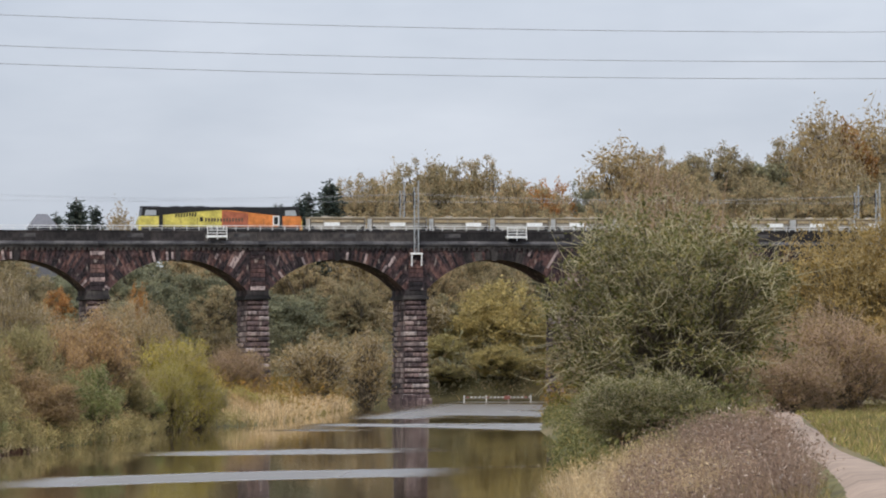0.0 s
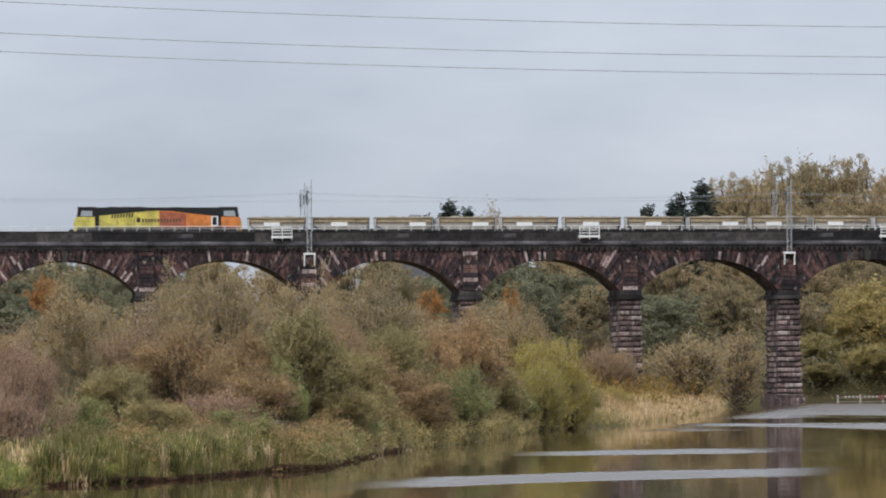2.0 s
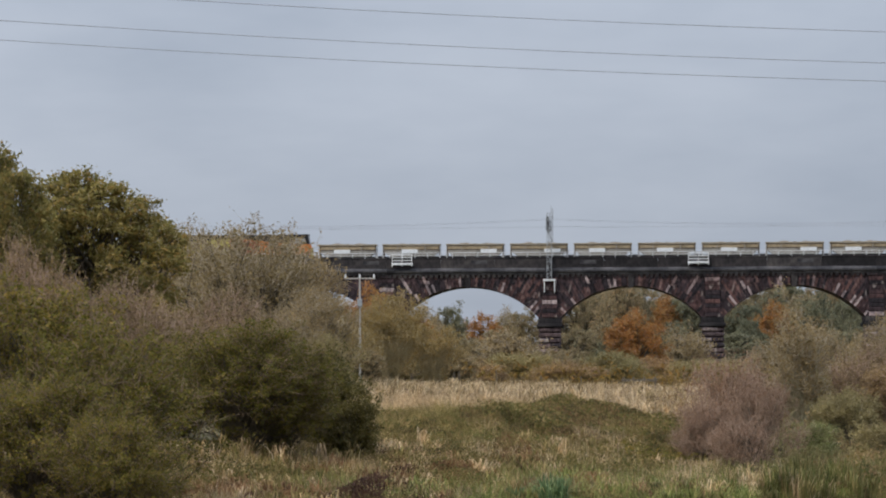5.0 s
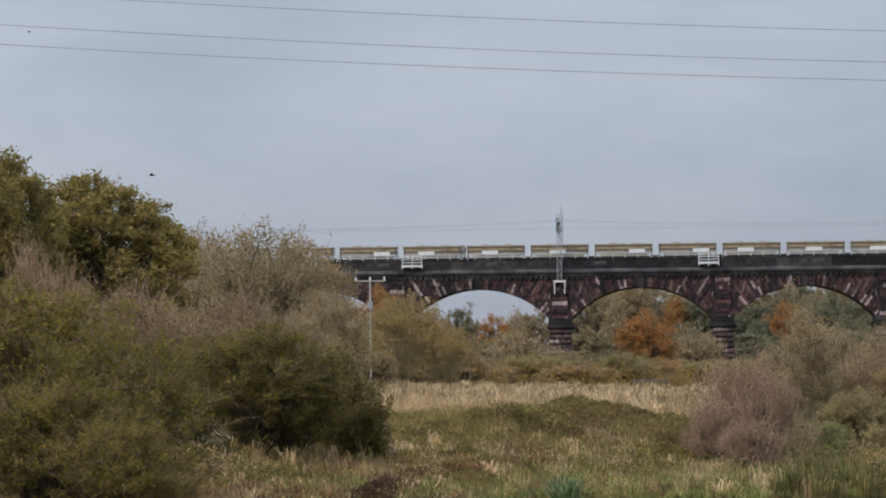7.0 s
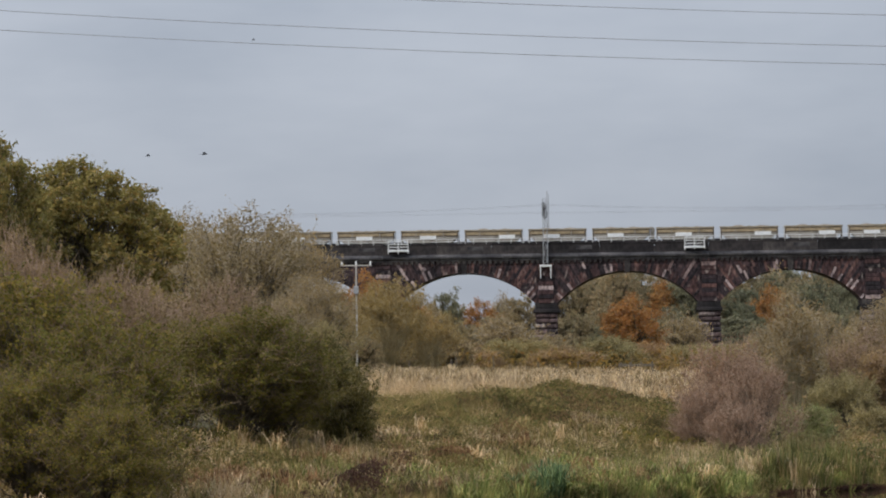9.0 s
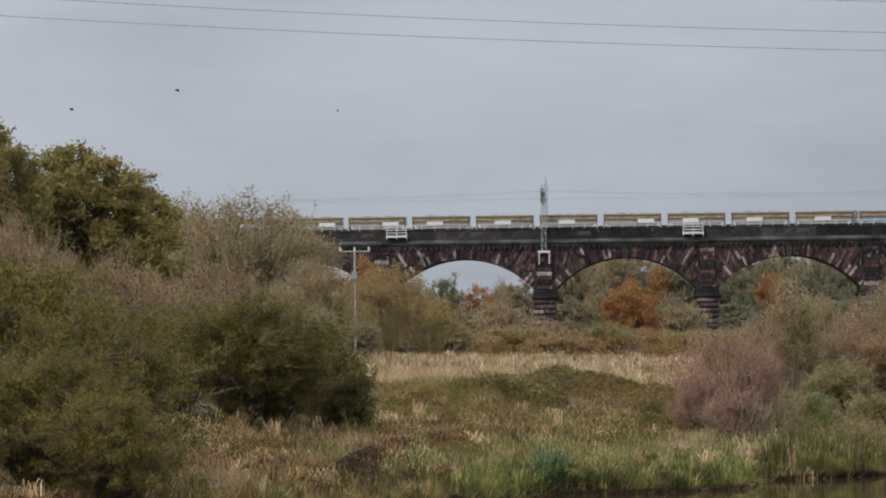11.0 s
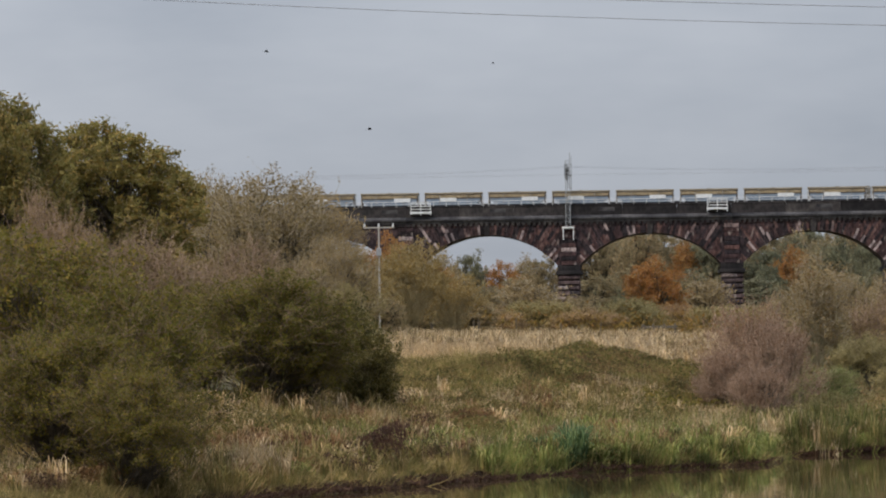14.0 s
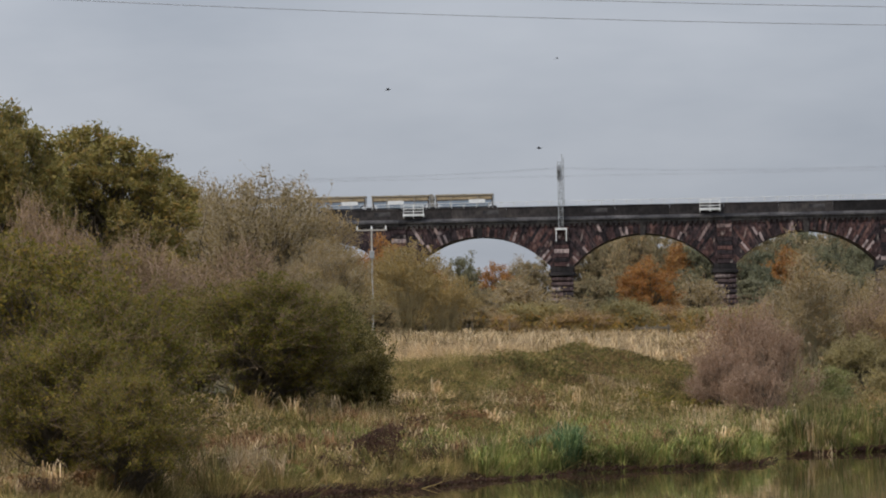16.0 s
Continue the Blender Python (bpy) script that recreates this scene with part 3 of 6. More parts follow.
        tagged(part("corbel_course", dent_me, M_SOOT, bay), kind="stuff")
        part("cornice", corn_me, M_CORNICE, bay)
        part("keystone", key, M_SOOT, bay)
        for s in (-1, 0, 1):
            for me in par:
                p = part(me.name.split(".")[0], me, M_SOOT, bay)
                p.location.x = s * PITCH / 3
            if (i * 3 + s) % 2:
                p = part("parapet_block", inset, M_CORNICE, bay)
                p.location.x = s * PITCH / 3 + 1.4
        if -1 <= i <= 6:
            for k, me in wedge:
                crown = abs(k - 30) < 12 and (k * 7 + i) % 4
                me.materials.clear()
                v = part(me.name.split(".")[0], me, M_BLOCK, bay)
                if crown:
                    v.material_slots[0].link, v.material_slots[0].material = "OBJECT", M_SOOT
    x0, x1 = pier_x(FIRST) - 60, pier_x(LAST) + 40
    deck = Buf().box(x0, x1, 0.5, DEPTH - 0.5, Z_CORN - 0.3, Z_RAIL - 0.2)
    for ty in (2.3, 5.9):
        for g in (-0.75, 0.68):
            deck.box(x0, x1, ty + g, ty + g + 0.07, Z_RAIL - 0.2, Z_RAIL)
    part("track_bed", deck, M_BALLAST, via, "grey ballast with two tracks")
    part("rear_parapet", Buf().box(x0, x1, DEPTH - 0.45, DEPTH, Z_CORN, Z_TOP - 0.3), M_SOOT, via)
    part("abutment", Buf().box(x0, pier_x(FIRST) + h * 0, 0.0, DEPTH, -1, Z_TOP, 0.05), M_WALL, via)
    part("abutment", Buf().box(pier_x(LAST) + PITCH, x1, 0.0, DEPTH, -1, Z_TOP, 0.05), M_WALL, via)
    return via


build_viaduct()


def build_railings():
    """White handrails on the parapet, one stretch to an arch."""
    n = 13
    post = Buf().tube((0, 0, 0), (0, 0, 0.62), 0.05, n=5).mesh("post")
    rail = Buf().tube((0, 0, 0.6), (PITCH - 0.05, 0, 0.6), 0.04, n=5).tube((0, 0, 0.3), (PITCH - 0.05, 0, 0.3), 0.025, n=4).mesh("rail")
    first = None
    for i in range(FIRST, LAST):
        m = pose(pier_x(i), VY + 0.25, Z_TOP)
        if first is None:
            first = tagged(new("handrail"), "thin white steel handrail along the viaduct parapet", "railing", "parapet handrails")
            first.matrix_basis = m
            part("rail", rail, M_RAIL, first)
            for k in range(n):
                p = part("post", post, M_RAIL, first)
                p.location.x = 0.4 + k * PITCH / n
        else:
            copy_thing(first, m)


def build_refuges():
    """White steel refuge platforms hung on the outside of the parapet."""
    first = None
    for x in (-30.5, 6.3, 45.1, 83.75, 122.2):
        m = pose(x, VY - 0.35, Z_TOP)
        if first is not None:
            copy_thing(first, m)
            continue
        first = tagged(new("refuge_platform"), "white steel refuge cage hung on the sooty parapet", "refuge platform", "parapet refuges")
        first.matrix_basis = m
        part("floor_beam", Buf().box(-1.3, 1.3, -0.75, 0.1, -0.92, -0.66, 0.02), M_WHITE, first)
        for z in (-0.35, 0.0, 0.40):
            part("rail", Buf().box(-1.25, 1.25, -0.72, -0.64, z - 0.045, z + 0.045), M_WHITE, first)
        for px in (-1.22, 0.0, 1.22):
            part("post", Buf().box(px - 0.045, px + 0.045, -0.78, -0.70, -1.15, 0.45), M_WHITE, first)
        for px in (-1.22, 1.22):
            part("side_rail", Buf().box(px - 0.03, px + 0.03, -0.70, 0.15, 0.34, 0.42), M_WHITE, first)


def build_masts():
    """Lattice masts of the overhead line on every third pier, in pairs with arms between."""
    first = None
    for i in (-3, 0, 3, 6, 9):
        m = pose(pier_x(i), VY, 0)
        if first is not None:
            copy_thing(first, m)
            continue
        first = tagged(new("catenary_mast"), "pair of galvanised lattice masts bracketed to a viaduct pier", "railway mast", "overhead line masts")
        first.matrix_basis = m
        for y, base, name in ((-0.55, 18.9, "near_mast"), (DEPTH + 0.4, 18.9, "far_mast")):
            b, w = Buf(), 0.27
            for sx in (-w, w):
                for sy in (-0.16, 0.16):
                    b.box(sx - 0.04, sx + 0.04, y + sy - 0.04, y + sy + 0.04, base, 28.1 if sx > 0 else 27.2)
            z, s = base, 1
            while z < 27.0:
                b.tube((-w * s, y - 0.16, z), (w * s, y - 0.16, z + 0.75), 0.03, n=4)
                b.box(-w, w, y - 0.2, y - 0.12, z + 0.7, z + 0.77)
                z, s = z + 0.75, -s
            part(name, b, M_GALV, first)
            br = Buf()
            f = -1 if y < 0 else 1
            br.box(-0.75, 0.75, y - 0.3, y + 0.3, 18.72, 18.95)
            for sx in (-0.68, 0.58):
                br.box(sx, sx + 0.11, y - 0.28, y + 0.1, 17.3, 18.72)
                br.box(sx, sx + 0.11, y - 0.05 * f, y - 0.05 * f + 0.5, 17.3, 17.45)
            part("bracket", br, M_WHITE if y < 0 else M_GALV, first, "pale steel bracket")
            arm = Buf()
            e = 2.3 if y < 0 else 5.9
            arm.tube((0, y, 26.6), (0, e, 26.3), 0.05).tube((0, y, 25.2), (0, e, 26.3), 0.045).tube((0, y, 25.4), (0, e, 25.6), 0.04)
            arm.tube((-0.15, e, 25.6), (-0.15, e, 26.35), 0.05).tube((-0.25, y + 0.2, 25.0), (-0.25, y + 0.2, 26.7), 0.13)
            part("cantilever_arm", arm, M_DARKSTEEL, first, "dark cantilever arm with insulators")


def cable(points, r, n=4):
    """One thin tube along a line of points that runs mainly along x."""
    v, f = [], []
    for p in points:
        v += [(p[0], p[1] + r * math.cos(6.283 * k / n), p[2] + r * math.sin(6.283 * k / n)) for k in range(n)]
    for i in range(len(points) - 1):
        f += [(i * n + k, i * n + (k + 1) % n, (i + 1) * n + (k + 1) % n, (i + 1) * n + k) for k in range(n)]
    return Buf().add(v, f)


def sagging(p, q, sag, r, n=24):
    return cable([Vector(p).lerp(Vector(q), k / n) - Vector((0, 0, 4 * sag * k / n * (1 - k / n))) for k in range(n + 1)], r)


def build_wires():
    k = 3 * PITCH
    for y, lo, hi in ((2.3, 25.6, 26.6), (5.9, 25.6, 26.6)):
        for i in (-3, 0, 3, 6):
            p, q = pier_x(i), pier_x(i + 3)
            w = tagged(new("contact_line"), "thin overhead contact wire and messenger above the tracks", "overhead line", "overhead line spans")
            part("messenger_wire", sagging((p, VY + y, hi), (q, VY + y, hi), 0.75, 0.013), M_WIRE, w)
            part("contact_wire", sagging((p, VY + y, lo), (q, VY + y, lo), 0.05, 0.010, 8), M_WIRE, w)
    # three conductors of a power line that sag across the valley
    for z, a in ((26.82, 0.00034), (24.78, 0.00033), (23.6, 0.00032)):
        x0, x1, xm = -170.0, 240.0, 72.0
        xs = [x0 + (x1 - x0) * k / 60 for k in range(61)]
        b = cable([(x, 300, z + a * (x - xm) ** 2) for x in xs], 0.026)
        tagged(part("power_line", b, M_WIRE), "grey power line conductor sagging high across the valley", "power line", "valley power lines")
    t = tagged(new("power_pole"), "pale wooden power pole with a crossarm and insulators", "utility pole")
    x, y, top = -18.5, 290, 11.58
    t.matrix_basis = pose(x, y, gz(x, y))
    h = top - gz(x, y)
    part("pole", Buf().tube((0, 0, -0.5), (0, 0, h), 0.07, 0.055, 8), M_POLE, t)
    part("crossarm", Buf().box(-1.0, 1.0, -0.05, 0.05, h - 0.17, h - 0.08), M_POLE, t)
    for px in (-0.92, 0.0, 0.92):
        part("insulator", Buf().tube((px, 0, h - 0.08), (px, 0, h + 0.16), 0.065, 0.045, 8), M_WHITE, t)
    part("transformer_box", Buf().box(-0.16, 0.16, -0.25, -0.05, h - 1.95, h - 1.45, 0.03), M_GALV, t)


build_railings()
build_refuges()
build_masts()
build_wires()

# ---- train ----
TRACK_Y = VY + 2.3


def side_panel(outline, y0, y1):
    return Buf().prism(outline, y0, y1)


def build_locomotive():
    """A long freight locomotive with a cab at each end; x runs from its front to its rear."""
    L = 21.7
    loco = tagged(new("locomotive"), "yellow, orange and black diesel freight locomotive with two cabs", "locomotive")
    w = 1.32
    z0 = 0.95
    # hood, black above
    hood = [(2.85, 1.25), (L - 2.85, 1.25), (L - 2.85, 3.80), (2.85, 3.80)]
    part("hood", Buf().prism(hood, -w + 0.06, w - 0.06), M_BLACK, loco, "black upper body")
    part("roof_edge", Buf().box(2.9, L - 2.9, -w + 0.25, w - 0.25, 3.80, 3.90, 0.05), M_DARKSTEEL, loco, "dark grey roof edge")
    for s in (-1, 1):
        y0, y1 = (-w, -w + 0.08) if s < 0 else (w - 0.08, w)
        part("yellow_side", Buf().prism([(2.95, 1.3), (10.95, 1.3), (10.95, 3.50), (9.6, 3.42), (7.6, 3.26), (5.2, 3.04), (2.95, 2.84)], y0, y1), M_YELLOW, loco, "yellow side panel")
        part("orange_side", Buf().prism([(10.97, 1.3), (L - 2.95, 1.3), (L - 2.95, 2.78), (16.6, 2.98), (14.4, 3.22), (12.4, 3.44), (10.97, 3.50)], y0, y1), M_ORANGE, loco, "orange side panel")
        part("radiator_mesh", Buf().prism([(11.05, 1.5), (14.5, 1.5), (14.5, 3.08), (12.6, 3.30), (11.05, 3.38)], y0 - 0.02 if s < 0 else y1 - 0.03, y0 + 0.03 if s < 0 else y1 + 0.02), M_BRICKRED, loco, "red-brown mesh panel")
        for k in range(8):
            x = 4.75 + k * 0.37
            part("vent_slot", Buf().prism([(x, 2.56 + k * 0.015), (x + 0.2, 2.56 + k * 0.015), (x + 0.3, 3.0 + k * 0.03), (x + 0.1, 3.0 + k * 0.03)], y0 - 0.02, y1 + 0.02), M_BLACK, loco, "black vent slot")
        part("side_hatch", Buf().box(8.05, 8.5, y0 - 0.02, y1 + 0.02, 2.05, 2.6), M_BLACK, loco)
        part("cab_door_frame", Buf().box(17.75, 18.65, y0 - 0.02, y1 + 0.02, 1.6, 2.80), M_WHITE, loco, "pale door surround")
        part("cab_door", Buf().box(17.93, 18.47, y0 - 0.03, y1 + 0.03, 1.7, 2.66), M_BLACK, loco)
        for k in range(7):
            x = 3.3 + k * 2.2
            part("panel_seam", Buf().box(x, x + 0.05, y0 - 0.012, y1 + 0.012, 1.3, 2.45), M_SEAM, loco)
        for k in range(13):
            x = 8.75 + k * 0.4
            part("lettering_bar", Buf().box(x, x + 0.24, y0 - 0.03, y1 + 0.03, 2.05, 2.48), M_SEAM, loco, "dark lettering bar")
        for x in (2.86, L - 2.96):
            part("door_recess", Buf().box(x - 0.22, x + 0.32, y0 - 0.015, y1 + 0.015, 1.3, 3.55), M_BLACK, loco, "black recess behind the cab")
    part("roof_fan_housing", Buf().box(4.2, 9.4, -0.95, 0.95, 3.82, 3.95, 0.04), M_BLACK, loco)
    for x in (5.0, 6.8, 8.4):
        part("roof_fan", Buf().tube((x, 0, 3.93), (x, 0, 4.02), 0.6, n=16), M_DARKSTEEL, loco)
    part("exhaust_stack", Buf().box(12.6, 14.0, -0.4, 0.4, 3.82, 3.97, 0.05), M_DARKSTEEL, loco)
    for end in (0, 1):
        f = (lambda x: x) if end == 0 else (lambda x: L - x)
        o = [(f(0.12), 1.0), (f(2.7), 1.0), (f(2.7), 2.72), (f(0.28), 2.72), (f(0.10), 2.45)]
        o = o if end == 0 else o[::-1]
        part("cab_nose", Buf().prism(o, -w, w), M_YELLOW if end == 0 else M_ORANGE, loco, "yellow cab nose" if end == 0 else "orange cab nose")
        o = [(f(0.30), 2.70), (f(2.9), 2.70), (f(2.9), 3.86), (f(0.62), 3.93), (f(0.48), 3.72)]
        o = o if end == 0 else o[::-1]
        part("cab", Buf().prism(o, -w + 0.02, w - 0.02), M_BLACK, loco, "black cab with raked windscreen")
        part("cab_roof", Buf().box(*sorted((f(0.42), f(2.85))), -w + 0.1, w - 0.1, 3.84, 3.97, 0.05), M_DARKSTEEL, loco)
        o = [(f(0.72), 2.80), (f(2.3), 2.80), (f(2.3), 3.46), (f(0.92), 3.50)]
        o = o if end == 0 else o[::-1]
        part("cab_window", Buf().prism(o, -w - 0.015, w + 0.015), M_GLASSDARK, loco, "pale reflecting side window")
        a, b = sorted((f(-0.05), f(0.3)))
        part("yellow_end", Buf().box(a, b, -w + 0.1, w - 0.1, 1.0, 2.2, 0.04), M_YELLOW, loco)
        for y in (-0.9, 0.9):
            a, b = f(-0.55), f(0.1)
            part("buffer", Buf().tube((b, y, 1.05), (a, y, 1.05), 0.12, 0.22, 10), M_DARKSTEEL, loco)
        part("coupling", Buf().box(*sorted((f(-0.7), f(0.1))), -0.12, 0.12, 0.9, 1.1), M_DARKSTEEL, loco)
    part("underframe", Buf().box(0.3, L - 0.3, -w - 0.02, w + 0.02, 0.85, 1.4, 0.03), M_DARKSTEEL, loco, "dark solebar")
    part("fuel_tank", Buf().box(7.6, 14.1, -1.15, 1.15, 0.3, 0.9, 0.1), M_DARKSTEEL, loco)
    for c in (3.9, L - 3.9):
        bogie = part("bogie", Buf().box(c - 2.6, c + 2.6, -1.15, 1.15, 0.5, 0.85, 0.05), M_DARKSTEEL, loco)
        for dx in (-1.85, 0, 1.85):
            part("wheelset", Buf().disc(c + dx, -0.78, 0.53, 0.53, 0.13).disc(c + dx, 0.65, 0.53, 0.53, 0.13).tube((c + dx, -0.7, 0.53), (c + dx, 0.7, 0.53), 0.09), M_DARKSTEEL, bogie)
    return loco


WAGON = 7.955


def heap(seed, flat):
    """Two rough heaps of stone above the rim of a wagon."""
    rng = random.Random(seed)
    nx, ny = 27, 7
    v, f = [], []
    for i in range(nx):
        x = 0.45 + (WAGON - 1.35) * i / (nx - 1)
        for j in range(ny):
            s = j / (ny - 1) * 2 - 1
            hump = math.exp(-((x - 2.3) / 1.0) ** 2) + math.exp(-((x - 5.2) / 1.0) ** 2)
            edge = 0.0 if j in (0, ny - 1) or i in (0, nx - 1) else 1.0
            v.append((x, s * 1.1, 2.55 + edge * ((0.26 * hump) * (1 - s * s) * flat + rng.uniform(-0.06, 0.08))))
    for i in range(nx - 1):
        for j in range(ny - 1):
            k = i * ny + j
            f.append((k, k + ny, k + ny + 1, k + 1))
    return Buf().add(v, f).mesh("stone_load")


def build_wagon(blue, plate_x, flat, seed):
    """A two-axle stone hopper; x runs from its front end to its rear."""
    L, w = WAGON - 0.72, 1.3
    wag = tagged(new("hopper_wagon"), "weathered beige stone hopper wagon" + (" with faded blue lower side" if blue else " heaped with pale stone"), "freight wagon", "wagons of the stone train")
    part("underframe", Buf().box(0.15, L - 0.15, -1.15, 1.15, 0.85, 1.12, 0.03), M_DARKSTEEL, wag)
    part("hopper_body", Buf().prism([(0.12, 1.75), (0.9, 1.1), (L - 0.9, 1.1), (L - 0.12, 1.75), (L - 0.12, 2.45), (0.12, 2.45)], -w + 0.04, w - 0.04), M_BODYBLUE if blue else M_BODY, wag)
    part("upper_side", Buf().box(0.1, L - 0.1, -w, w, 1.98, 2.36, 0.02), M_BAND, wag, "ochre upper side panel")
    part("seam", Buf().box(0.08, L - 0.08, -w - 0.03, w + 0.03, 2.38, 2.46), M_SEAM, wag, "brown seam below the rim")
    rim = Buf().box(0.0, L, -w - 0.08, -w + 0.08, 2.46, 2.66, 0.02).box(0.0, L, w - 0.08, w + 0.08, 2.46, 2.66, 0.02)
    rim.box(0.0, 0.16, -w, w, 2.46, 2.66).box(L - 0.16, L, -w, w, 2.46, 2.66)
    part("lower_seam", Buf().box(0.08, L - 0.08, -w - 0.02, w + 0.02, 1.9, 1.97), M_SEAM, wag, "brown seam below the side panel")
    part("rim", rim, M_RIM, wag, "dusty tan top rim")
    part("centre_clamp", Buf().box(L / 2 - 0.12, L / 2 + 0.12, -w - 0.1, w + 0.1, 2.3, 2.72, 0.02), M_RIM, wag)
    for x in (0.1, 1.85, L - 1.95, L - 0.2):
        part("rib", Buf().box(x, x + 0.1, -w - 0.04, w + 0.04, 1.15, 2.34), M_BODY if 1 < x < L - 1 else M_SEAM, wag)
    part("name_plate", Buf().box(plate_x - 1.0, plate_x + 1.0, -w - 0.06, w + 0.06, 1.56, 1.98, 0.01), M_WHITE, wag, "plain white side plate")
    for x0, x1 in ((0.0, 0.14), (L - 0.14, L)):
        part("end_plate", Buf().box(x0, x1, -w + 0.1, w - 0.1, 0.9, 2.46), M_ENDPLATE, wag, "pale grey end plate")
    part("stone_load", heap(seed, flat), M_LOAD, wag, "heaped pale stone")
    for x in (-0.36, L):
        for y in (-0.9, 0.9):
            part("buffer", Buf().tube((x, y, 1.05), (x + 0.36, y, 1.05), 0.15, n=8), M_DARKSTEEL, wag)
    for x in (1.6, L - 1.6):
        part("wheelset", Buf().disc(x, -0.78, 0.48, 0.48, 0.13).disc(x, 0.65, 0.48, 0.48, 0.13).tube((x, -0.7, 0.48), (x, 0.7, 0.48), 0.09), M_DARKSTEEL, wag)
    return wag


# where the rear of the locomotive stands, by time
REAR = [(0.0, 94.9), (1.5, 53.9), (3.5, -1.0), (5.0, -41.9), (8.0, -123.4), (11.0, -204.6), (14.5, -299.0), (16.0, -339.0)]
LOCO = build_locomotive()
LOCO_LENGTH = 20.75
for piece in LOCO.children_recursive:
    piece.data.transform(Matrix.Diagonal((LOCO_LENGTH / 21.7, 1, 1, 1)))
PROTO = [build_wagon(False, 2.9, 1.0, 1), build_wagon(False, 5.3, 0.95, 2), build_wagon(False, 3.4, 0.7, 3),
         build_wagon(True, 3.0, 0.25, 4), build_wagon(True, 5.2, 0.2, 5)]
TRAIN = []
for k in range(40):
    use = PROTO[3 + k % 2] if k >= 29 else PROTO[(k * 2 + k // 3) % 3]
    ob = copy_thing(use, pose(94.9 + 0.9 + k * WAGON, TRACK_Y, Z_RAIL))
    TRAIN.append((ob, 0.9 + k * WAGON))
    if k in (9, 19, 29, 39):
        part("end_tank", Buf().tube((-0.55, -1.0, 2.35), (-0.55, 1.0, 2.35), 0.42, n=12).box(-0.85, -0.2, -0.9, 0.9, 1.2, 2.2, 0.05), M_BODY, ob, "beige tank between the wagons")
for p in PROTO:
    for o in (*p.children_recursive, p):
        bpy.data.objects.remove(o)


# ---- trees and shrubs ----
def branches(starts, ends, r0, r1, rng, bow=0.12, seg=3):
    """Tapered three-sided limbs from starts to ends, as vertices and four-cornered faces."""
    n = len(starts)
    d = ends - starts
    ln = np.linalg.norm(d, axis=1, keepdims=True) + 1e-6
    a = np.cross(d, rng.normal(size=(n, 3)))
    a /= np.linalg.norm(a, axis=1, keepdims=True) + 1e-6
    c = np.cross(d / ln, a)
    bend = a * ln * bow * rng.normal(size=(n, 1))
    V = np.zeros((n, seg + 1, 3, 3))
    for s in range(seg + 1):
        t = s / seg
        p = starts + d * t + bend * (4 * t * (1 - t))
        r = (r0 * (1 - t) + r1 * t)[:, None]
        for k in range(3):
            w = 2 * math.pi * k / 3
            V[:, s, k] = p + (a * math.cos(w) + c * math.sin(w)) * r
    base = (np.arange(n) * (seg + 1) * 3)[:, None]
    F = []
    for s in range(seg):
        for k in range(3):
            q = np.array([s * 3 + k, s * 3 + (k + 1) % 3, (s + 1) * 3 + (k + 1) % 3, (s + 1) * 3 + k])
            F.append(base + q)
    return V.reshape(-1, 3), np.concatenate(F)


def leaf_quads(centres, size, rng, flat=0.0, long=1.6):
    """Small three-cornered leaves turned every way."""
    n = len(centres)
    u = rng.normal(size=(n, 3))
    u[:, 2] *= 1 - flat
    u /= np.linalg.norm(u, axis=1, keepdims=True) + 1e-6
    v = np.cross(u, rng.normal(size=(n, 3)))
    v /= np.linalg.norm(v, axis=1, keepdims=True) + 1e-6
    s = (size * rng.uniform(0.55, 1.3, size=(n, 1)))
    V = np.stack([centres - u * s * long * 0.5, centres + v * s * 0.5 + u * s * 0.1, centres + u * s * long * 0.5 - v * s * 0.15], 1)
    return V.reshape(-1, 3), np.arange(n * 3).reshape(-1, 3)


def spikes(starts, ends, r, rng):
    """Slender three-sided twigs that run to a point."""
    n = len(starts)
    d = ends - starts
    a = np.cross(d, rng.normal(size=(n, 3)))
    a /= np.linalg.norm(a, axis=1, keepdims=True) + 1e-6
    c = np.cross(d, a)
    c /= np.linalg.norm(c, axis=1, keepdims=True) + 1e-6
    V = np.stack([starts + a * r, starts + (c * 0.87 - a * 0.5) * r, starts - (c * 0.87 + a * 0.5) * r, ends], 1)
    k = (np.arange(n) * 4)[:, None]
    return V.reshape(-1, 3), np.concatenate([k + np.array(f) for f in ((0, 1, 3), (1, 2, 3), (2, 0, 3))])


def lumpy(direction, rng_off, amount):
    x, y, z = direction.T
    return 1 + amount * (np.sin(3.1 * x + rng_off[0]) * np.sin(2.7 * y + rng_off[1]) + 0.6 * np.sin(5.3 * z + rng_off[2]) * np.sin(4.7 * x + rng_off[3]) + 0.4 * np.sin(8.1 * y + 7.3 * z + rng_off[4]))


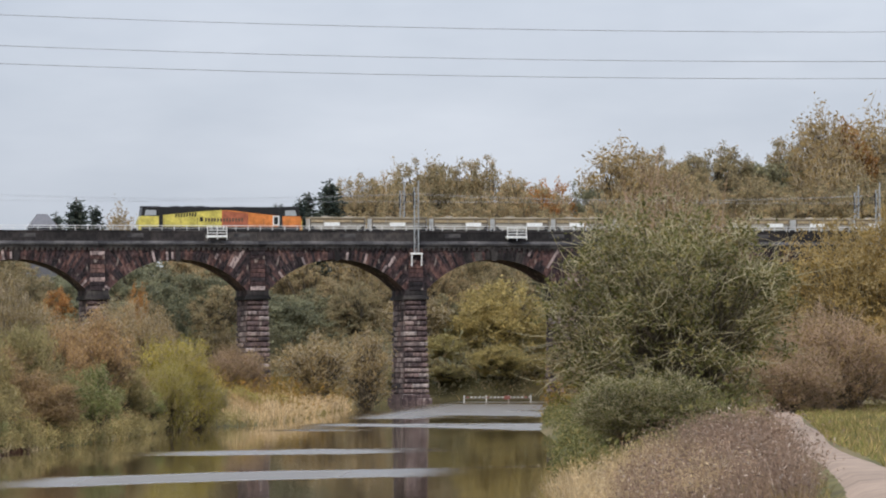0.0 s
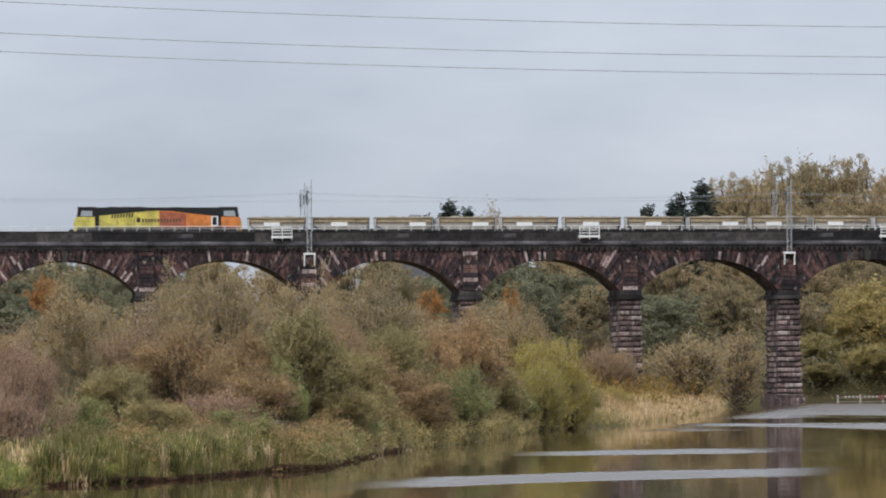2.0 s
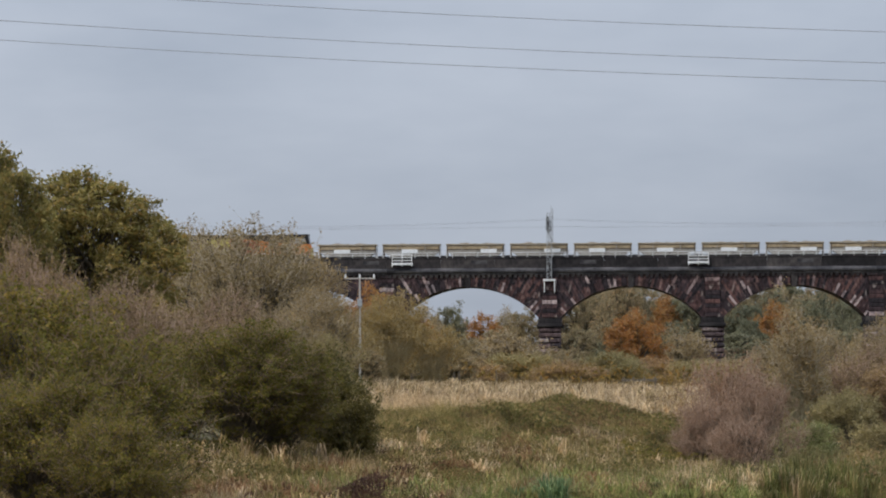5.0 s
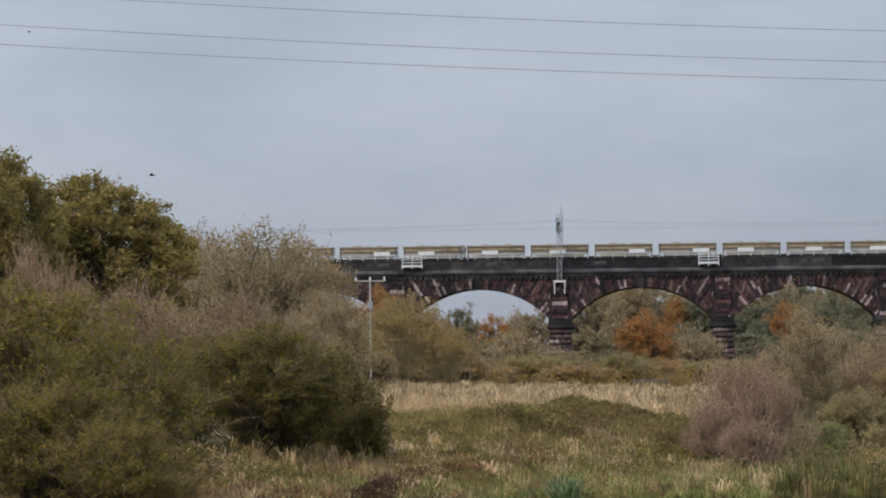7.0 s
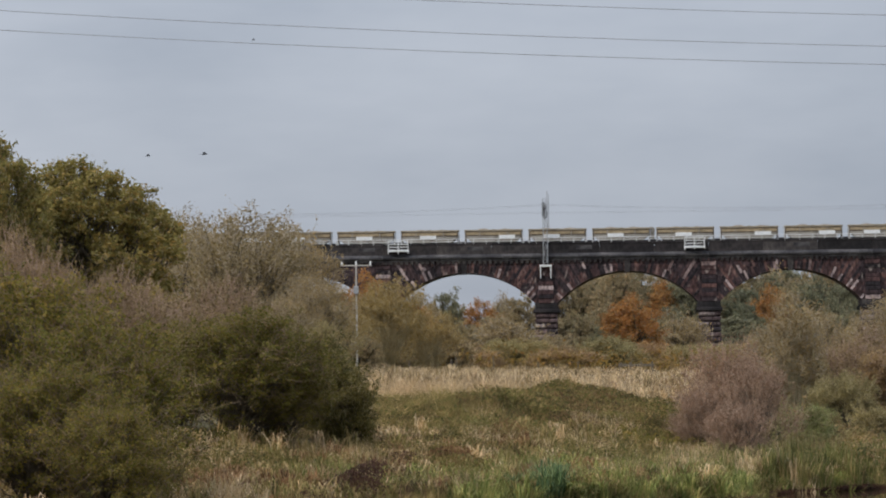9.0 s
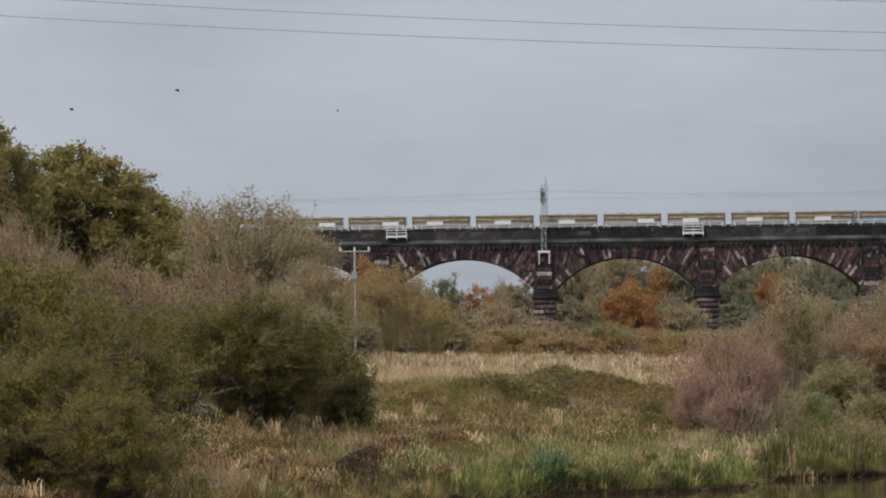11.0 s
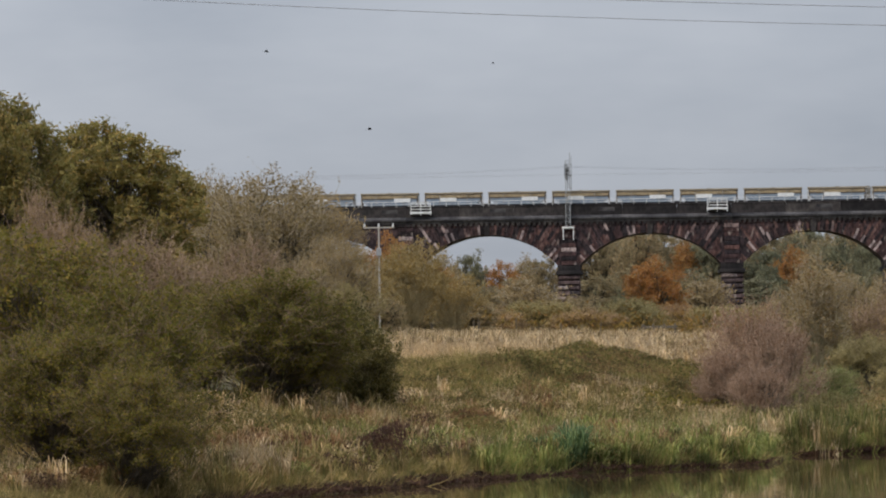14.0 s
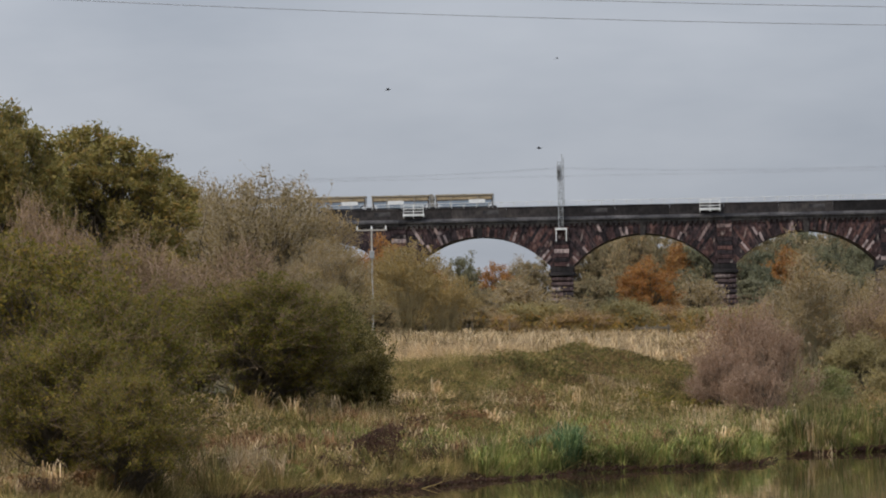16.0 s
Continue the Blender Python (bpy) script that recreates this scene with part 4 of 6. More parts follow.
def build_tree(name, label, seed, height, width, bark, twig_mat, leaf_mat, clumps, twigs, leaves, leaf, twig_len,
               stems=3, low=0.1, shell=0.45, lump=0.22, group="", upright=0.0, tip=0.02, spread=0.25, boughs=0, lobes=0, girth=1.0):
    """A shrub or tree: stems, limbs to every clump of the crown, fine twigs out of each clump, leaves along them."""
    rng = np.random.default_rng(seed)
    tree = tagged(new(name), label, "shrub" if name.endswith("bush") or name == "hawthorn" else "tree", group)
    cz, hz, hx = height * (1 + low) / 2, height * (1 - low) / 2, width / 2
    d = rng.normal(size=(clumps, 3))
    d /= np.linalg.norm(d, axis=1, keepdims=True)
    off = rng.uniform(0, 6.3, 5)
    rad = rng.uniform(0, 1, clumps) ** shell * lumpy(d, off, lump)
    C = d * rad[:, None] * np.array([hx, hx, hz]) * 0.88 + np.array([0, 0, cz])
    if lobes:
        # the clumps gather into rounded boughs with gaps between them
        e = rng.normal(size=(lobes, 3))
        e /= np.linalg.norm(e, axis=1, keepdims=True)
        e[:, 2] = np.abs(e[:, 2]) * 1.2 - 0.45
        hub = e * rng.uniform(0.45, 0.85, (lobes, 1)) * np.array([hx, hx, hz]) + np.array([0, 0, cz])
        size = rng.uniform(0.26, 0.44, (lobes, 1)) * np.array([hx, hx, hz * 0.8])
        own = rng.integers(0, lobes, clumps)
        C = np.where(rng.uniform(0, 1, (clumps, 1)) < 0.8, hub[own] + d * rng.uniform(0.4, 1, (clumps, 1)) ** 0.5 * size[own], C)
    C[:, 2] = np.maximum(C[:, 2], 0.12 * height * rng.uniform(0.3, 1, clumps))
    # stems
    ang = rng.uniform(0, 6.3, stems)
    lean = rng.uniform(0.1, 0.5, stems) * hx * (1 if stems > 1 else 0.15)
    st = np.stack([0.05 * width * np.cos(ang), 0.05 * width * np.sin(ang), np.full(stems, -0.3)], 1)
    en = np.stack([lean * np.cos(ang), lean * np.sin(ang), height * rng.uniform(0.55, 0.8, stems)], 1)
    r = 0.022 * girth * height / stems ** 0.4
    V1, F1 = branches(st, en, np.full(stems, r), np.full(stems, r * 0.25), rng, 0.06, 5)
    # limbs leave a stem well below their clump
    pick = rng.integers(0, stems, clumps)
    tt = np.clip((C[:, 2] / height) * rng.uniform(0.35, 0.75, clumps), 0.05, 0.95)[:, None]
    S = st[pick] + (en[pick] - st[pick]) * tt
    V2, F2 = branches(S, C, np.full(clumps, r * 0.38), np.full(clumps, r * 0.1), rng, 0.10, 2)
    part("trunk", quick_mesh("trunk", np.concatenate([V1, V2]), np.concatenate([F1, F2 + len(V1)])), bark, tree)
    # twigs fan out from each clump
    n = clumps * twigs
    own = np.repeat(np.arange(clumps), twigs)
    out = C[own] - np.array([0, 0, cz * 0.7])
    out /= np.linalg.norm(out, axis=1, keepdims=True) + 1e-6
    g = rng.normal(size=(n, 3)) * 0.75 + out * 0.8
    g[:, 2] += upright
    g /= np.linalg.norm(g, axis=1, keepdims=True)
    a = C[own] + rng.normal(size=(n, 3)) * twig_len * spread
    b = a + g * twig_len * rng.uniform(0.4, 1.15, (n, 1))
    V3, F3 = spikes(a, b, tip * 1.25, rng)
    part("twig_growth", quick_mesh("twig_growth", V3, F3), twig_mat, tree)
    if boughs:
        # pale wandering boughs that show through the leaves
        k = rng.integers(0, clumps, boughs)
        g = rng.normal(size=(boughs, 3)) * 0.7 + out[k * twigs] * 0.9
        g /= np.linalg.norm(g, axis=1, keepdims=True)
        a2 = C[k]
        b2 = a2 + g * rng.uniform(0.6, 1.5, (boughs, 1))
        V5, F5 = branches(a2, b2, np.full(boughs, 0.014), np.full(boughs, 0.004), rng, 0.25, 5)
        part("bough_growth", quick_mesh("bough_growth", V5, F5), twig_mat, tree, "pale lichened boughs")
    if leaves:
        k = n * leaves
        o2 = np.repeat(np.arange(n), leaves)
        s = rng.uniform(0.1, 1.05, (k, 1))
        P = a[o2] + (b - a)[o2] * s + rng.normal(size=(k, 3)) * leaf * 0.9
        P[:, 2] = np.maximum(P[:, 2], 0.05)
        V4, F4 = leaf_quads(P, leaf, rng)
        part("crown", quick_mesh("crown", V4, F4), leaf_mat, tree)
    tree["size"] = (width, height)
    return tree


def build_conifer(seed, height, width):
    rng = np.random.default_rng(seed)
    tree = tagged(new("conifer"), "dark blue-green conifer behind the viaduct", "tree", "hillside conifers")
    n = 1100
    z = height * (1.0 - 0.95 * rng.uniform(0, 1, n) ** 0.6)
    reach = (1 - z / height) ** 0.8 * width / 2 * rng.uniform(0.55, 1.12, n) * (0.8 + 0.3 * np.sin(z * 4.5)) + 0.05
    ang = rng.uniform(0, 6.3, n)
    a = np.stack([0 * z, 0 * z, z], 1)
    b = np.stack([reach * np.cos(ang), reach * np.sin(ang), z - reach * 0.25 + 0.1], 1)
    V, F = spikes(a, b, 0.04, rng)
    part("trunk", quick_mesh("trunk", *branches(np.array([[0, 0, -0.5]]), np.array([[0, 0, height]]), np.array([0.25]), np.array([0.03]), rng, 0.0, 4)), M_BARK, tree)
    part("boughs", quick_mesh("boughs", V, F), M_BARK, tree)
    k = n * 8
    o = np.repeat(np.arange(n), 8)
    P = a[o] + (b - a)[o] * rng.uniform(0.25, 1.05, (k, 1)) + rng.normal(size=(k, 3)) * 0.14
    part("crown", quick_mesh("crown", *leaf_quads(P, 0.24, rng, 0.3)), L_FIR, tree)
    tree["size"] = (width, height)
    return tree


def plant(protos, spots, seed, sink=0.1):
    """Sets copies of the prototypes on the ground: x, y, height of the top above the water, width."""
    rng = random.Random(seed)
    for k, (x, y, top, wide) in enumerate(spots):
        p = protos[k % len(protos)]
        w, h = p["size"]
        g = gz(x, y)
        sz = max(top - g, 0.8) / h
        sx = max(wide / w, 0.35 * sz)
        copy_thing(p, pose(x, y, g - sink, 0, 0, rng.uniform(0, 360)) @ Matrix.Diagonal((sx, sx, sz, 1)))


def discard(protos):
    for p in protos:
        for o in (*p.children_recursive, p):
            bpy.data.objects.remove(o)


HAWTHORN = [build_tree("hawthorn", "dense twiggy hawthorn with thin olive autumn leaves on the riverbank", s, 7.0, 7.0, M_BARK, M_TWIGPLUM, L_HAW, 420, 10, 9, 0.085, 0.5, 6, 0.0, 0.38, 0.14, "riverbank hawthorns", tip=0.011, boughs=560, lobes=38) for s in (11, 12)]
HAWGREEN = [build_tree("hawthorn", "dense green hawthorn with tangled pale lichened twigs beside the towpath", 13, 7.0, 7.0, M_BARK, M_TWIGPALE, L_HAWGREEN, 430, 11, 7, 0.085, 0.55, 6, 0.0, 0.38, 0.12, "riverbank hawthorns", tip=0.012, boughs=800)]
TAN = [build_tree("sallow_bush", "tan-leaved sallow bush leaning over the riverbank", s, 5.0, 4.5, M_BARK, M_TWIGRED, L_TAN, 260, 8, 7, 0.10, 0.6, 7, 0.0, 0.42, 0.2, "riverside sallows", 0.4, 0.011, lobes=13) for s in (121, 122)]
SALLOW = [build_tree("sallow_bush", "olive-leaved sallow bush on the riverbank", s, 5.0, 4.5, M_BARK, M_TWIG, L_SALLOW, 260, 8, 7, 0.10, 0.6, 7, 0.0, 0.42, 0.2, "riverside sallows", 0.4, 0.011, lobes=13) for s in (123, 124)]
SALLOWGREEN = [build_tree("sallow_bush", "fresh green sallow bush at the water's edge", s, 4.0, 3.0, M_BARK, M_TWIG, L_SALLOWGREEN, 200, 8, 7, 0.09, 0.55, 6, 0.0, 0.42, 0.2, "riverside sallows", 0.8, 0.010, lobes=9) for s in (125,)]
PLUM = [build_tree("plum_bush", "pinkish-brown twiggy bush with faded seed heads", s, 5.0, 3.2, M_BARK, M_TWIGRED, L_PLUM, 230, 9, 5, 0.06, 0.75, 10, 0.0, 0.5, 0.2, "pinkish bushes", 1.6, 0.009, lobes=12, boughs=60) for s in (126, 127)]
BIRCH = [build_tree("young_birch", "slender half-bare birch with a pale stem", s, 7.0, 2.6, M_TWIGPALE, M_TWIGGREY, L_BARE, 170, 9, 5, 0.085, 0.6, 1, 0.12, 0.5, 0.25, "young birches", 0.9, 0.010, boughs=60, girth=0.38) for s in (128,)]
GOLDBARE = [build_tree("ochre_thorn", "thin ochre-leaved thorn tree with several bare stems", s, 8.0, 6.0, M_TWIG, M_TWIG, L_OCHRE, 230, 8, 6, 0.12, 0.8, 5, 0.12, 0.42, 0.2, "ochre thorns", 0.8, 0.014, lobes=16, boughs=60, girth=0.6) for s in (131,)]
SCRUB = [build_tree("scrub_bush", "bare reddish-brown riverside scrub bush", s, 4.5, 4.5, M_BARK, M_TWIGRED, L_SCRUB, 240, 11, 4, 0.09, 0.8, 8, 0.0, 0.45, 0.2, "riverside scrub", 0.7, 0.012) for s in (21, 22)]
BARE = [build_tree("bare_tree", "half-bare grey-twigged tree with few olive leaves", s, 8.0, 6.0, M_BARK, M_TWIGGREY, L_BARE, 380, 10, 4, 0.11, 0.75, 4, 0.02, 0.38, 0.13, "half-bare trees", 0.5, 0.013, boughs=110) for s in (31, 32)]
OAK = [build_tree("oak_tree", "dense olive and ochre autumn tree", s, 9.0, 6.0, M_BARK, M_TWIG, L_OAKGREEN, 560, 7, 17, 0.11, 0.34, 2, 0.0, 0.27, 0.07, "olive autumn trees", 0.1, 0.02) for s in (41, 42)]
WILLOW = [build_tree("willow_bush", "yellow-leaved willow bush by the water", s, 6.0, 5.0, M_BARK, M_TWIG, L_WILLOW, 260, 9, 11, 0.09, 1.0, 6, 0.0, 0.42, 0.16, "yellow willows", 1.3, 0.016) for s in (51, 52)]
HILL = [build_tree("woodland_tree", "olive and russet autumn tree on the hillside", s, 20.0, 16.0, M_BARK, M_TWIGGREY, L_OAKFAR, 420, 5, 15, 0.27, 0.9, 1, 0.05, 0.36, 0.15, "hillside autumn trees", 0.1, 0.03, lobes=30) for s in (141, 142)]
for tree in HILL:
    tree["size"] = (15.0, 18.0)
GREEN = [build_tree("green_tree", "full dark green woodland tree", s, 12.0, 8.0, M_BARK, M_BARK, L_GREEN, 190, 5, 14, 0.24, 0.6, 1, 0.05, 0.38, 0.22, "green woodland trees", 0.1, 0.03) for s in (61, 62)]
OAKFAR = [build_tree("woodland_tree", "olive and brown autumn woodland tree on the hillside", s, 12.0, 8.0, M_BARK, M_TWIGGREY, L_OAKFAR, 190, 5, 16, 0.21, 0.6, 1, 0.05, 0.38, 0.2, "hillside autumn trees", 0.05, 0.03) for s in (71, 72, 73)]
ORANGE = [build_tree("orange_tree", "orange-brown autumn tree near the viaduct", s, 10.0, 6.5, M_BARK, M_TWIGRED, L_ORANGE, 160, 5, 15, 0.22, 0.9, 1, 0.05, 0.40, 0.24, "orange autumn trees", 0.4, 0.03) for s in (81, 82)]
BAREFAR = [build_tree("leafless_tree", "nearly leafless grey-brown woodland tree", s, 12.0, 8.0, M_BARK, M_TWIGGREY, L_BARE, 190, 8, 3, 0.28, 1.4, 1, 0.1, 0.45, 0.26, "leafless trees", 0.6, 0.032) for s in (91, 92)]
OCHRE = [build_tree("ochre_tree", "golden ochre hawthorn tree beside the towpath", s, 8.0, 7.0, M_BARK, M_TWIG, L_OCHRE, 360, 9, 13, 0.085, 0.8, 4, 0.0, 0.40, 0.14, "golden towpath trees", 0.3, 0.014) for s in (57,)]
WILLOWFAR = [build_tree("willow_tree", "large ochre-yellow willow by the far bank", s, 9.0, 8.0, M_BARK, M_TWIG, L_PALEWILLOW, 230, 7, 9, 0.22, 0.8, 3, 0.0, 0.36, 0.15, "far willows", 0.7, 0.02) for s in (55,)]
GORSE = [build_tree("gorse_bush", "dense dark olive gorse bush on the bank", s, 4.0, 2.6, M_BARK, M_TWIG, L_GORSE, 200, 7, 11, 0.085, 0.35, 5, 0.0, 0.34, 0.3, "gorse bushes", 0.5, 0.01) for s in (111,)]
FIR = [build_conifer(s, 12.0, 6.5) for s in (101, 102)]

plant(FIR, [(120.6, 689.5, 34.2, 18.0), (118.2, 694.9, 32.3, 14.0), (116.0, 690.2, 31.3, 13.0), (114.3, 702.4, 30.8, 12.0), (123.6, 709.8, 31.5, 14.0), (112.6, 696.0, 30.0, 12.0), (81.9, 695.2, 31.4, 17.0), (85.5, 699.8, 30.3, 14.0), (79.5, 702.0, 29.4, 13.0)], 1)
plant(HILL, [(130.9, 718.2, 35.2, 11.8), (137.2, 732.3, 36.7, 13.3), (145.6, 745.9, 38.9, 14.7), (152.2, 754.8, 40.3, 15.0), (159.0, 753.4, 40.0, 15.0), (159.0, 722.7, 36.6, 14.3),
               (189.9, 756.5, 41.8, 17.8), (200.9, 764.0, 44.0, 17.9), (218.4, 769.6, 45.1, 16.8), (194.9, 713.9, 36.9, 16.9), (130.5, 677.5, 31.5, 13.7), (139.8, 675.7, 31.9, 14.7)], 2)
plant(HILL, [(150.8, 673.3, 31.0, 13.7), (191.9, 673.2, 33.3, 17.4), (180.8, 707.3, 36.6, 16.7), (201.9, 670.3, 33.2, 18.5), (175.0, 680.0, 32.0, 16.8), (212.0, 700.0, 36.0, 16.8), (165.0, 690.0, 31.0, 15.4)], 50)
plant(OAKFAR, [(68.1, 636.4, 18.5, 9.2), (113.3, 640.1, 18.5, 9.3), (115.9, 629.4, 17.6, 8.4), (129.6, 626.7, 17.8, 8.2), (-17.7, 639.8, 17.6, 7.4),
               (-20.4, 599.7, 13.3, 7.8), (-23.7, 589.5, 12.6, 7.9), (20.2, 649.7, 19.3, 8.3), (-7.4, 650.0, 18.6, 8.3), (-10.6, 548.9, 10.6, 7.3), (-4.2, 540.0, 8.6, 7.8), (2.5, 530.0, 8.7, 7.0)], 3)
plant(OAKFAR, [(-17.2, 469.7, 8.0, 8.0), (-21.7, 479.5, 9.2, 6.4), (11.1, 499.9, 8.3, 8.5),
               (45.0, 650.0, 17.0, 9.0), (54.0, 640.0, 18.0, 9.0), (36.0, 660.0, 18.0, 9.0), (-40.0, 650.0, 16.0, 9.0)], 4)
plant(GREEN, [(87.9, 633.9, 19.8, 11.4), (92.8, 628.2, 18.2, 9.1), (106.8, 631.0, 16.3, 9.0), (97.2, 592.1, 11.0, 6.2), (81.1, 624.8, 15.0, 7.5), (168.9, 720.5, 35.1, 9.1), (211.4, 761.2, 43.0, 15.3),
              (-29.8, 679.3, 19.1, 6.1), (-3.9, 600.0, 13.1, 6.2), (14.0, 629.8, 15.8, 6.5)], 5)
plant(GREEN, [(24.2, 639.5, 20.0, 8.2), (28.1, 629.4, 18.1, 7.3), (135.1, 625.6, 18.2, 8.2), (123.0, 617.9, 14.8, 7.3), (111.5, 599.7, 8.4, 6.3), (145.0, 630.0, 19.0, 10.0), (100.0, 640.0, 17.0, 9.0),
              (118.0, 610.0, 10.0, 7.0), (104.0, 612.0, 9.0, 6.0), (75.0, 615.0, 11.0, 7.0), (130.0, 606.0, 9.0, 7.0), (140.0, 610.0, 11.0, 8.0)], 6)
plant(ORANGE, [(161.9, 716.9, 35.4, 9.9), (224.0, 758.5, 46.5, 12.0), (61.3, 466.0, 13.3, 2.6), (-25.1, 689.5, 17.1, 7.0), (-1.5, 520.0, 14.5, 7.2), (2.3, 640.0, 18.3, 7.4), (17.6, 639.8, 18.3, 6.6),
               (-32.9, 639.2, 15.9, 6.6), (-26.0, 419.2, 15.0, 5.0), (68.7, 606.1, 15.0, 5.6)], 7)
plant(BAREFAR, [(181.4, 748.3, 41.7, 17.6), (232.2, 765.6, 50.9, 18.2), (219.5, 756.0, 48.0, 15.0), (143.7, 756.5, 38.6, 10.8), (91.3, 714.2, 29.4, 7.0), (-31.8, 649.2, 17.7, 6.7), (149.4, 750.3, 38.4, 9.4), (72.8, 423.8, 7.5, 7.5),
                (80.9, 442.7, 7.5, 6.1), (86.4, 578.6, 10.1, 6.1), (-22.0, 699.7, 17.8, 6.2), (4.4, 548.0, 13.0, 7.3), (-12.5, 519.9, 9.7, 7.5), (219.4, 748.5, 42.6, 13.7), (-14.8, 479.8, 11.0, 8.2)], 8)
plant(WILLOW, [(39.0, 279.0, 5.7, 5.0), (37.6, 272.0, 4.2, 3.4), (41.4, 285.0, 3.8, 3.0), (50.8, 330.0, 2.6, 3.6), (59.6, 372.0, 1.9, 4.0)], 31)
plant(GOLDBARE, [(-17.6, 310.0, 11.9, 6.4), (-19.8, 302.0, 9.2, 4.6), (-15.0, 318.0, 9.6, 5.0)], 47)
plant(SALLOW, [(-18.9, 262.0, 9.4, 4.4), (-17.4, 240.0, 7.6, 2.6), (-18.1, 350.0, 8.0, 6.5), (-11.7, 400.0, 8.4, 7.5), (-3.2, 400.0, 8.2, 7.5), (5.2, 400.0, 7.8, 7.5)], 48)
plant(TAN, [(-15.0, 380.0, 7.4, 7.0), (-6.9, 380.0, 7.2, 7.0), (0.8, 420.0, 7.8, 8.0), (10.0, 410.0, 7.8, 7.5)], 49)
plant(PLUM, [(2.6, 149.0, 5.1, 2.9), (3.6, 146.0, 4.4, 2.4), (1.8, 146.0, 3.7, 2.2), (3.0, 143.0, 3.0, 2.4), (10.8, 163.0, 3.0, 3.2)], 42)
plant(BIRCH, [(5.6, 170.0, 7.3, 2.6), (20.4, 228.0, 8.6, 2.6), (11.5, 206.0, 8.2, 2.4)], 43)
plant(TAN, [(10.1, 175.0, 5.5, 4.2), (12.8, 170.0, 4.0, 3.4), (23.4, 213.0, 3.7, 3.8), (29.4, 243.0, 7.0, 4.9), (21.9, 214.0, 4.8, 3.4), (13.2, 185.0, 5.5, 3.2), (27.0, 238.0, 6.2, 4.0), (33.5, 268.0, 5.0, 4.0)], 44)
plant(SALLOW, [(7.0, 162.0, 3.9, 3.0), (8.2, 157.0, 2.8, 3.0), (15.6, 186.0, 6.3, 4.0), (18.5, 198.0, 5.2, 4.0), (17.6, 186.0, 3.0, 3.2), (23.3, 222.0, 6.5, 4.5), (43.0, 292.0, 2.8, 3.2), (32.6, 256.0, 4.5, 3.4), (5.6, 172.0, 4.9, 3.2), (20.2, 203.0, 3.4, 3.4), (26.6, 232.0, 3.6, 3.0)], 45)
plant(SALLOWGREEN, [(27.3, 225.0, 4.2, 2.9), (14.0, 174.0, 4.4, 1.7), (5.2, 150.5, 2.9, 2.2), (18.2, 189.0, 2.3, 2.2), (11.5, 162.0, 2.4, 2.6), (35.0, 264.0, 2.8, 2.4)], 46)
plant(WILLOWFAR, [(127.6, 598.5, 16.2, 13.0), (119.0, 594.0, 9.0, 8.0), (134.0, 600.0, 10.0, 9.0), (138.0, 604.0, 14.0, 10.0), (124.0, 606.0, 11.5, 9.0), (118.0, 585.0, 5.0, 7.0), (125.0, 587.5, 7.5, 9.0), (133.0, 589.0, 6.5, 9.0), (141.0, 590.5, 5.5, 9.0), (112.0, 583.0, 4.0, 6.0)], 30)
plant(OCHRE, [(65.6, 221.8, 11.2, 10.6), (69.0, 222.0, 12.0, 9.5), (72.5, 232.5, 10.0, 8.8), (68.1, 215.0, 7.3, 7.5)], 32)
plant(BARE, [(-29.4, 292.0, 15.0, 8.0), (-26.6, 280.0, 14.7, 8.0), (-21.6, 275.0, 14.0, 7.0), (-30.6, 288.5, 15.3, 7.5), (-24.2, 269.0, 14.4, 9.5), (-18.4, 249.3, 10.1, 5.1), (-17.1, 209.3, 7.9, 3.9),
             (5.0, 178.0, 5.9, 3.4), (7.7, 190.0, 6.6, 3.4), (13.4, 200.0, 8.3, 4.6), (10.8, 208.0, 7.2, 3.8), (18.6, 220.0, 8.1, 4.8), (23.2, 230.0, 8.7, 5.0), (27.4, 248.0, 7.6, 4.6), (38.2, 290.0, 8.4, 5.2), (31.7, 262.0, 6.9, 4.4), (42.0, 327.1, 9.1, 6.0)], 10)
plant(SCRUB, [(-16.7, 174.2, 7.6, 5.0), (-19.1, 163.9, 8.0, 4.7), (37.1, 145.3, 9.7, 5.0), (58.0, 197.9, 6.0, 6.2), (54.2, 192.5, 4.3, 4.8), (60.6, 210.0, 6.7, 5.6), (-20.5, 150.0, 8.6, 3.6), (-14.0, 155.0, 6.0, 3.0),
              (8.6, 184.0, 5.6, 3.8), (19.5, 214.0, 6.2, 4.2), (44.0, 352.0, 7.0, 6.5), (66.0, 430.0, 6.5, 6.0), (34.6, 285.0, 6.6, 4.5)], 11)
plant(HAWGREEN, [(32.8, 128.9, 8.8, 8.4), (30.6, 123.5, 3.6, 5.0)], 40)
plant(HAWTHORN, [(37.2, 150.0, 6.2, 6.5), (42.8, 172.0, 5.6, 6.5),
                 (-14.8, 106.5, 7.0, 6.8), (-12.5, 102.5, 5.6, 5.0), (-13.4, 99.5, 4.4, 4.6), (-11.6, 97.2, 3.5, 3.4), (-11.3, 125.6, 6.1, 5.2), (-10.4, 127.0, 5.0, 3.4), (-17.8, 116.7, 6.7, 4.2), (-13.2, 128.5, 5.6, 3.6), (15.9, 187.0, 6.0, 3.4)], 13)
plant(OAK, [(-24.5, 198.5, 14.3, 9.2), (-28.6, 192.2, 15.5, 7.6), (-20.8, 183.8, 8.0, 4.8), (-29.4, 189.0, 15.4, 6.6)], 14)
plant(OAKFAR, [(-18.6, 329.5, 9.7, 6.0), (-19.2, 299.4, 7.3, 4.4), (-15.0, 345.0, 8.0, 5.0)], 35)
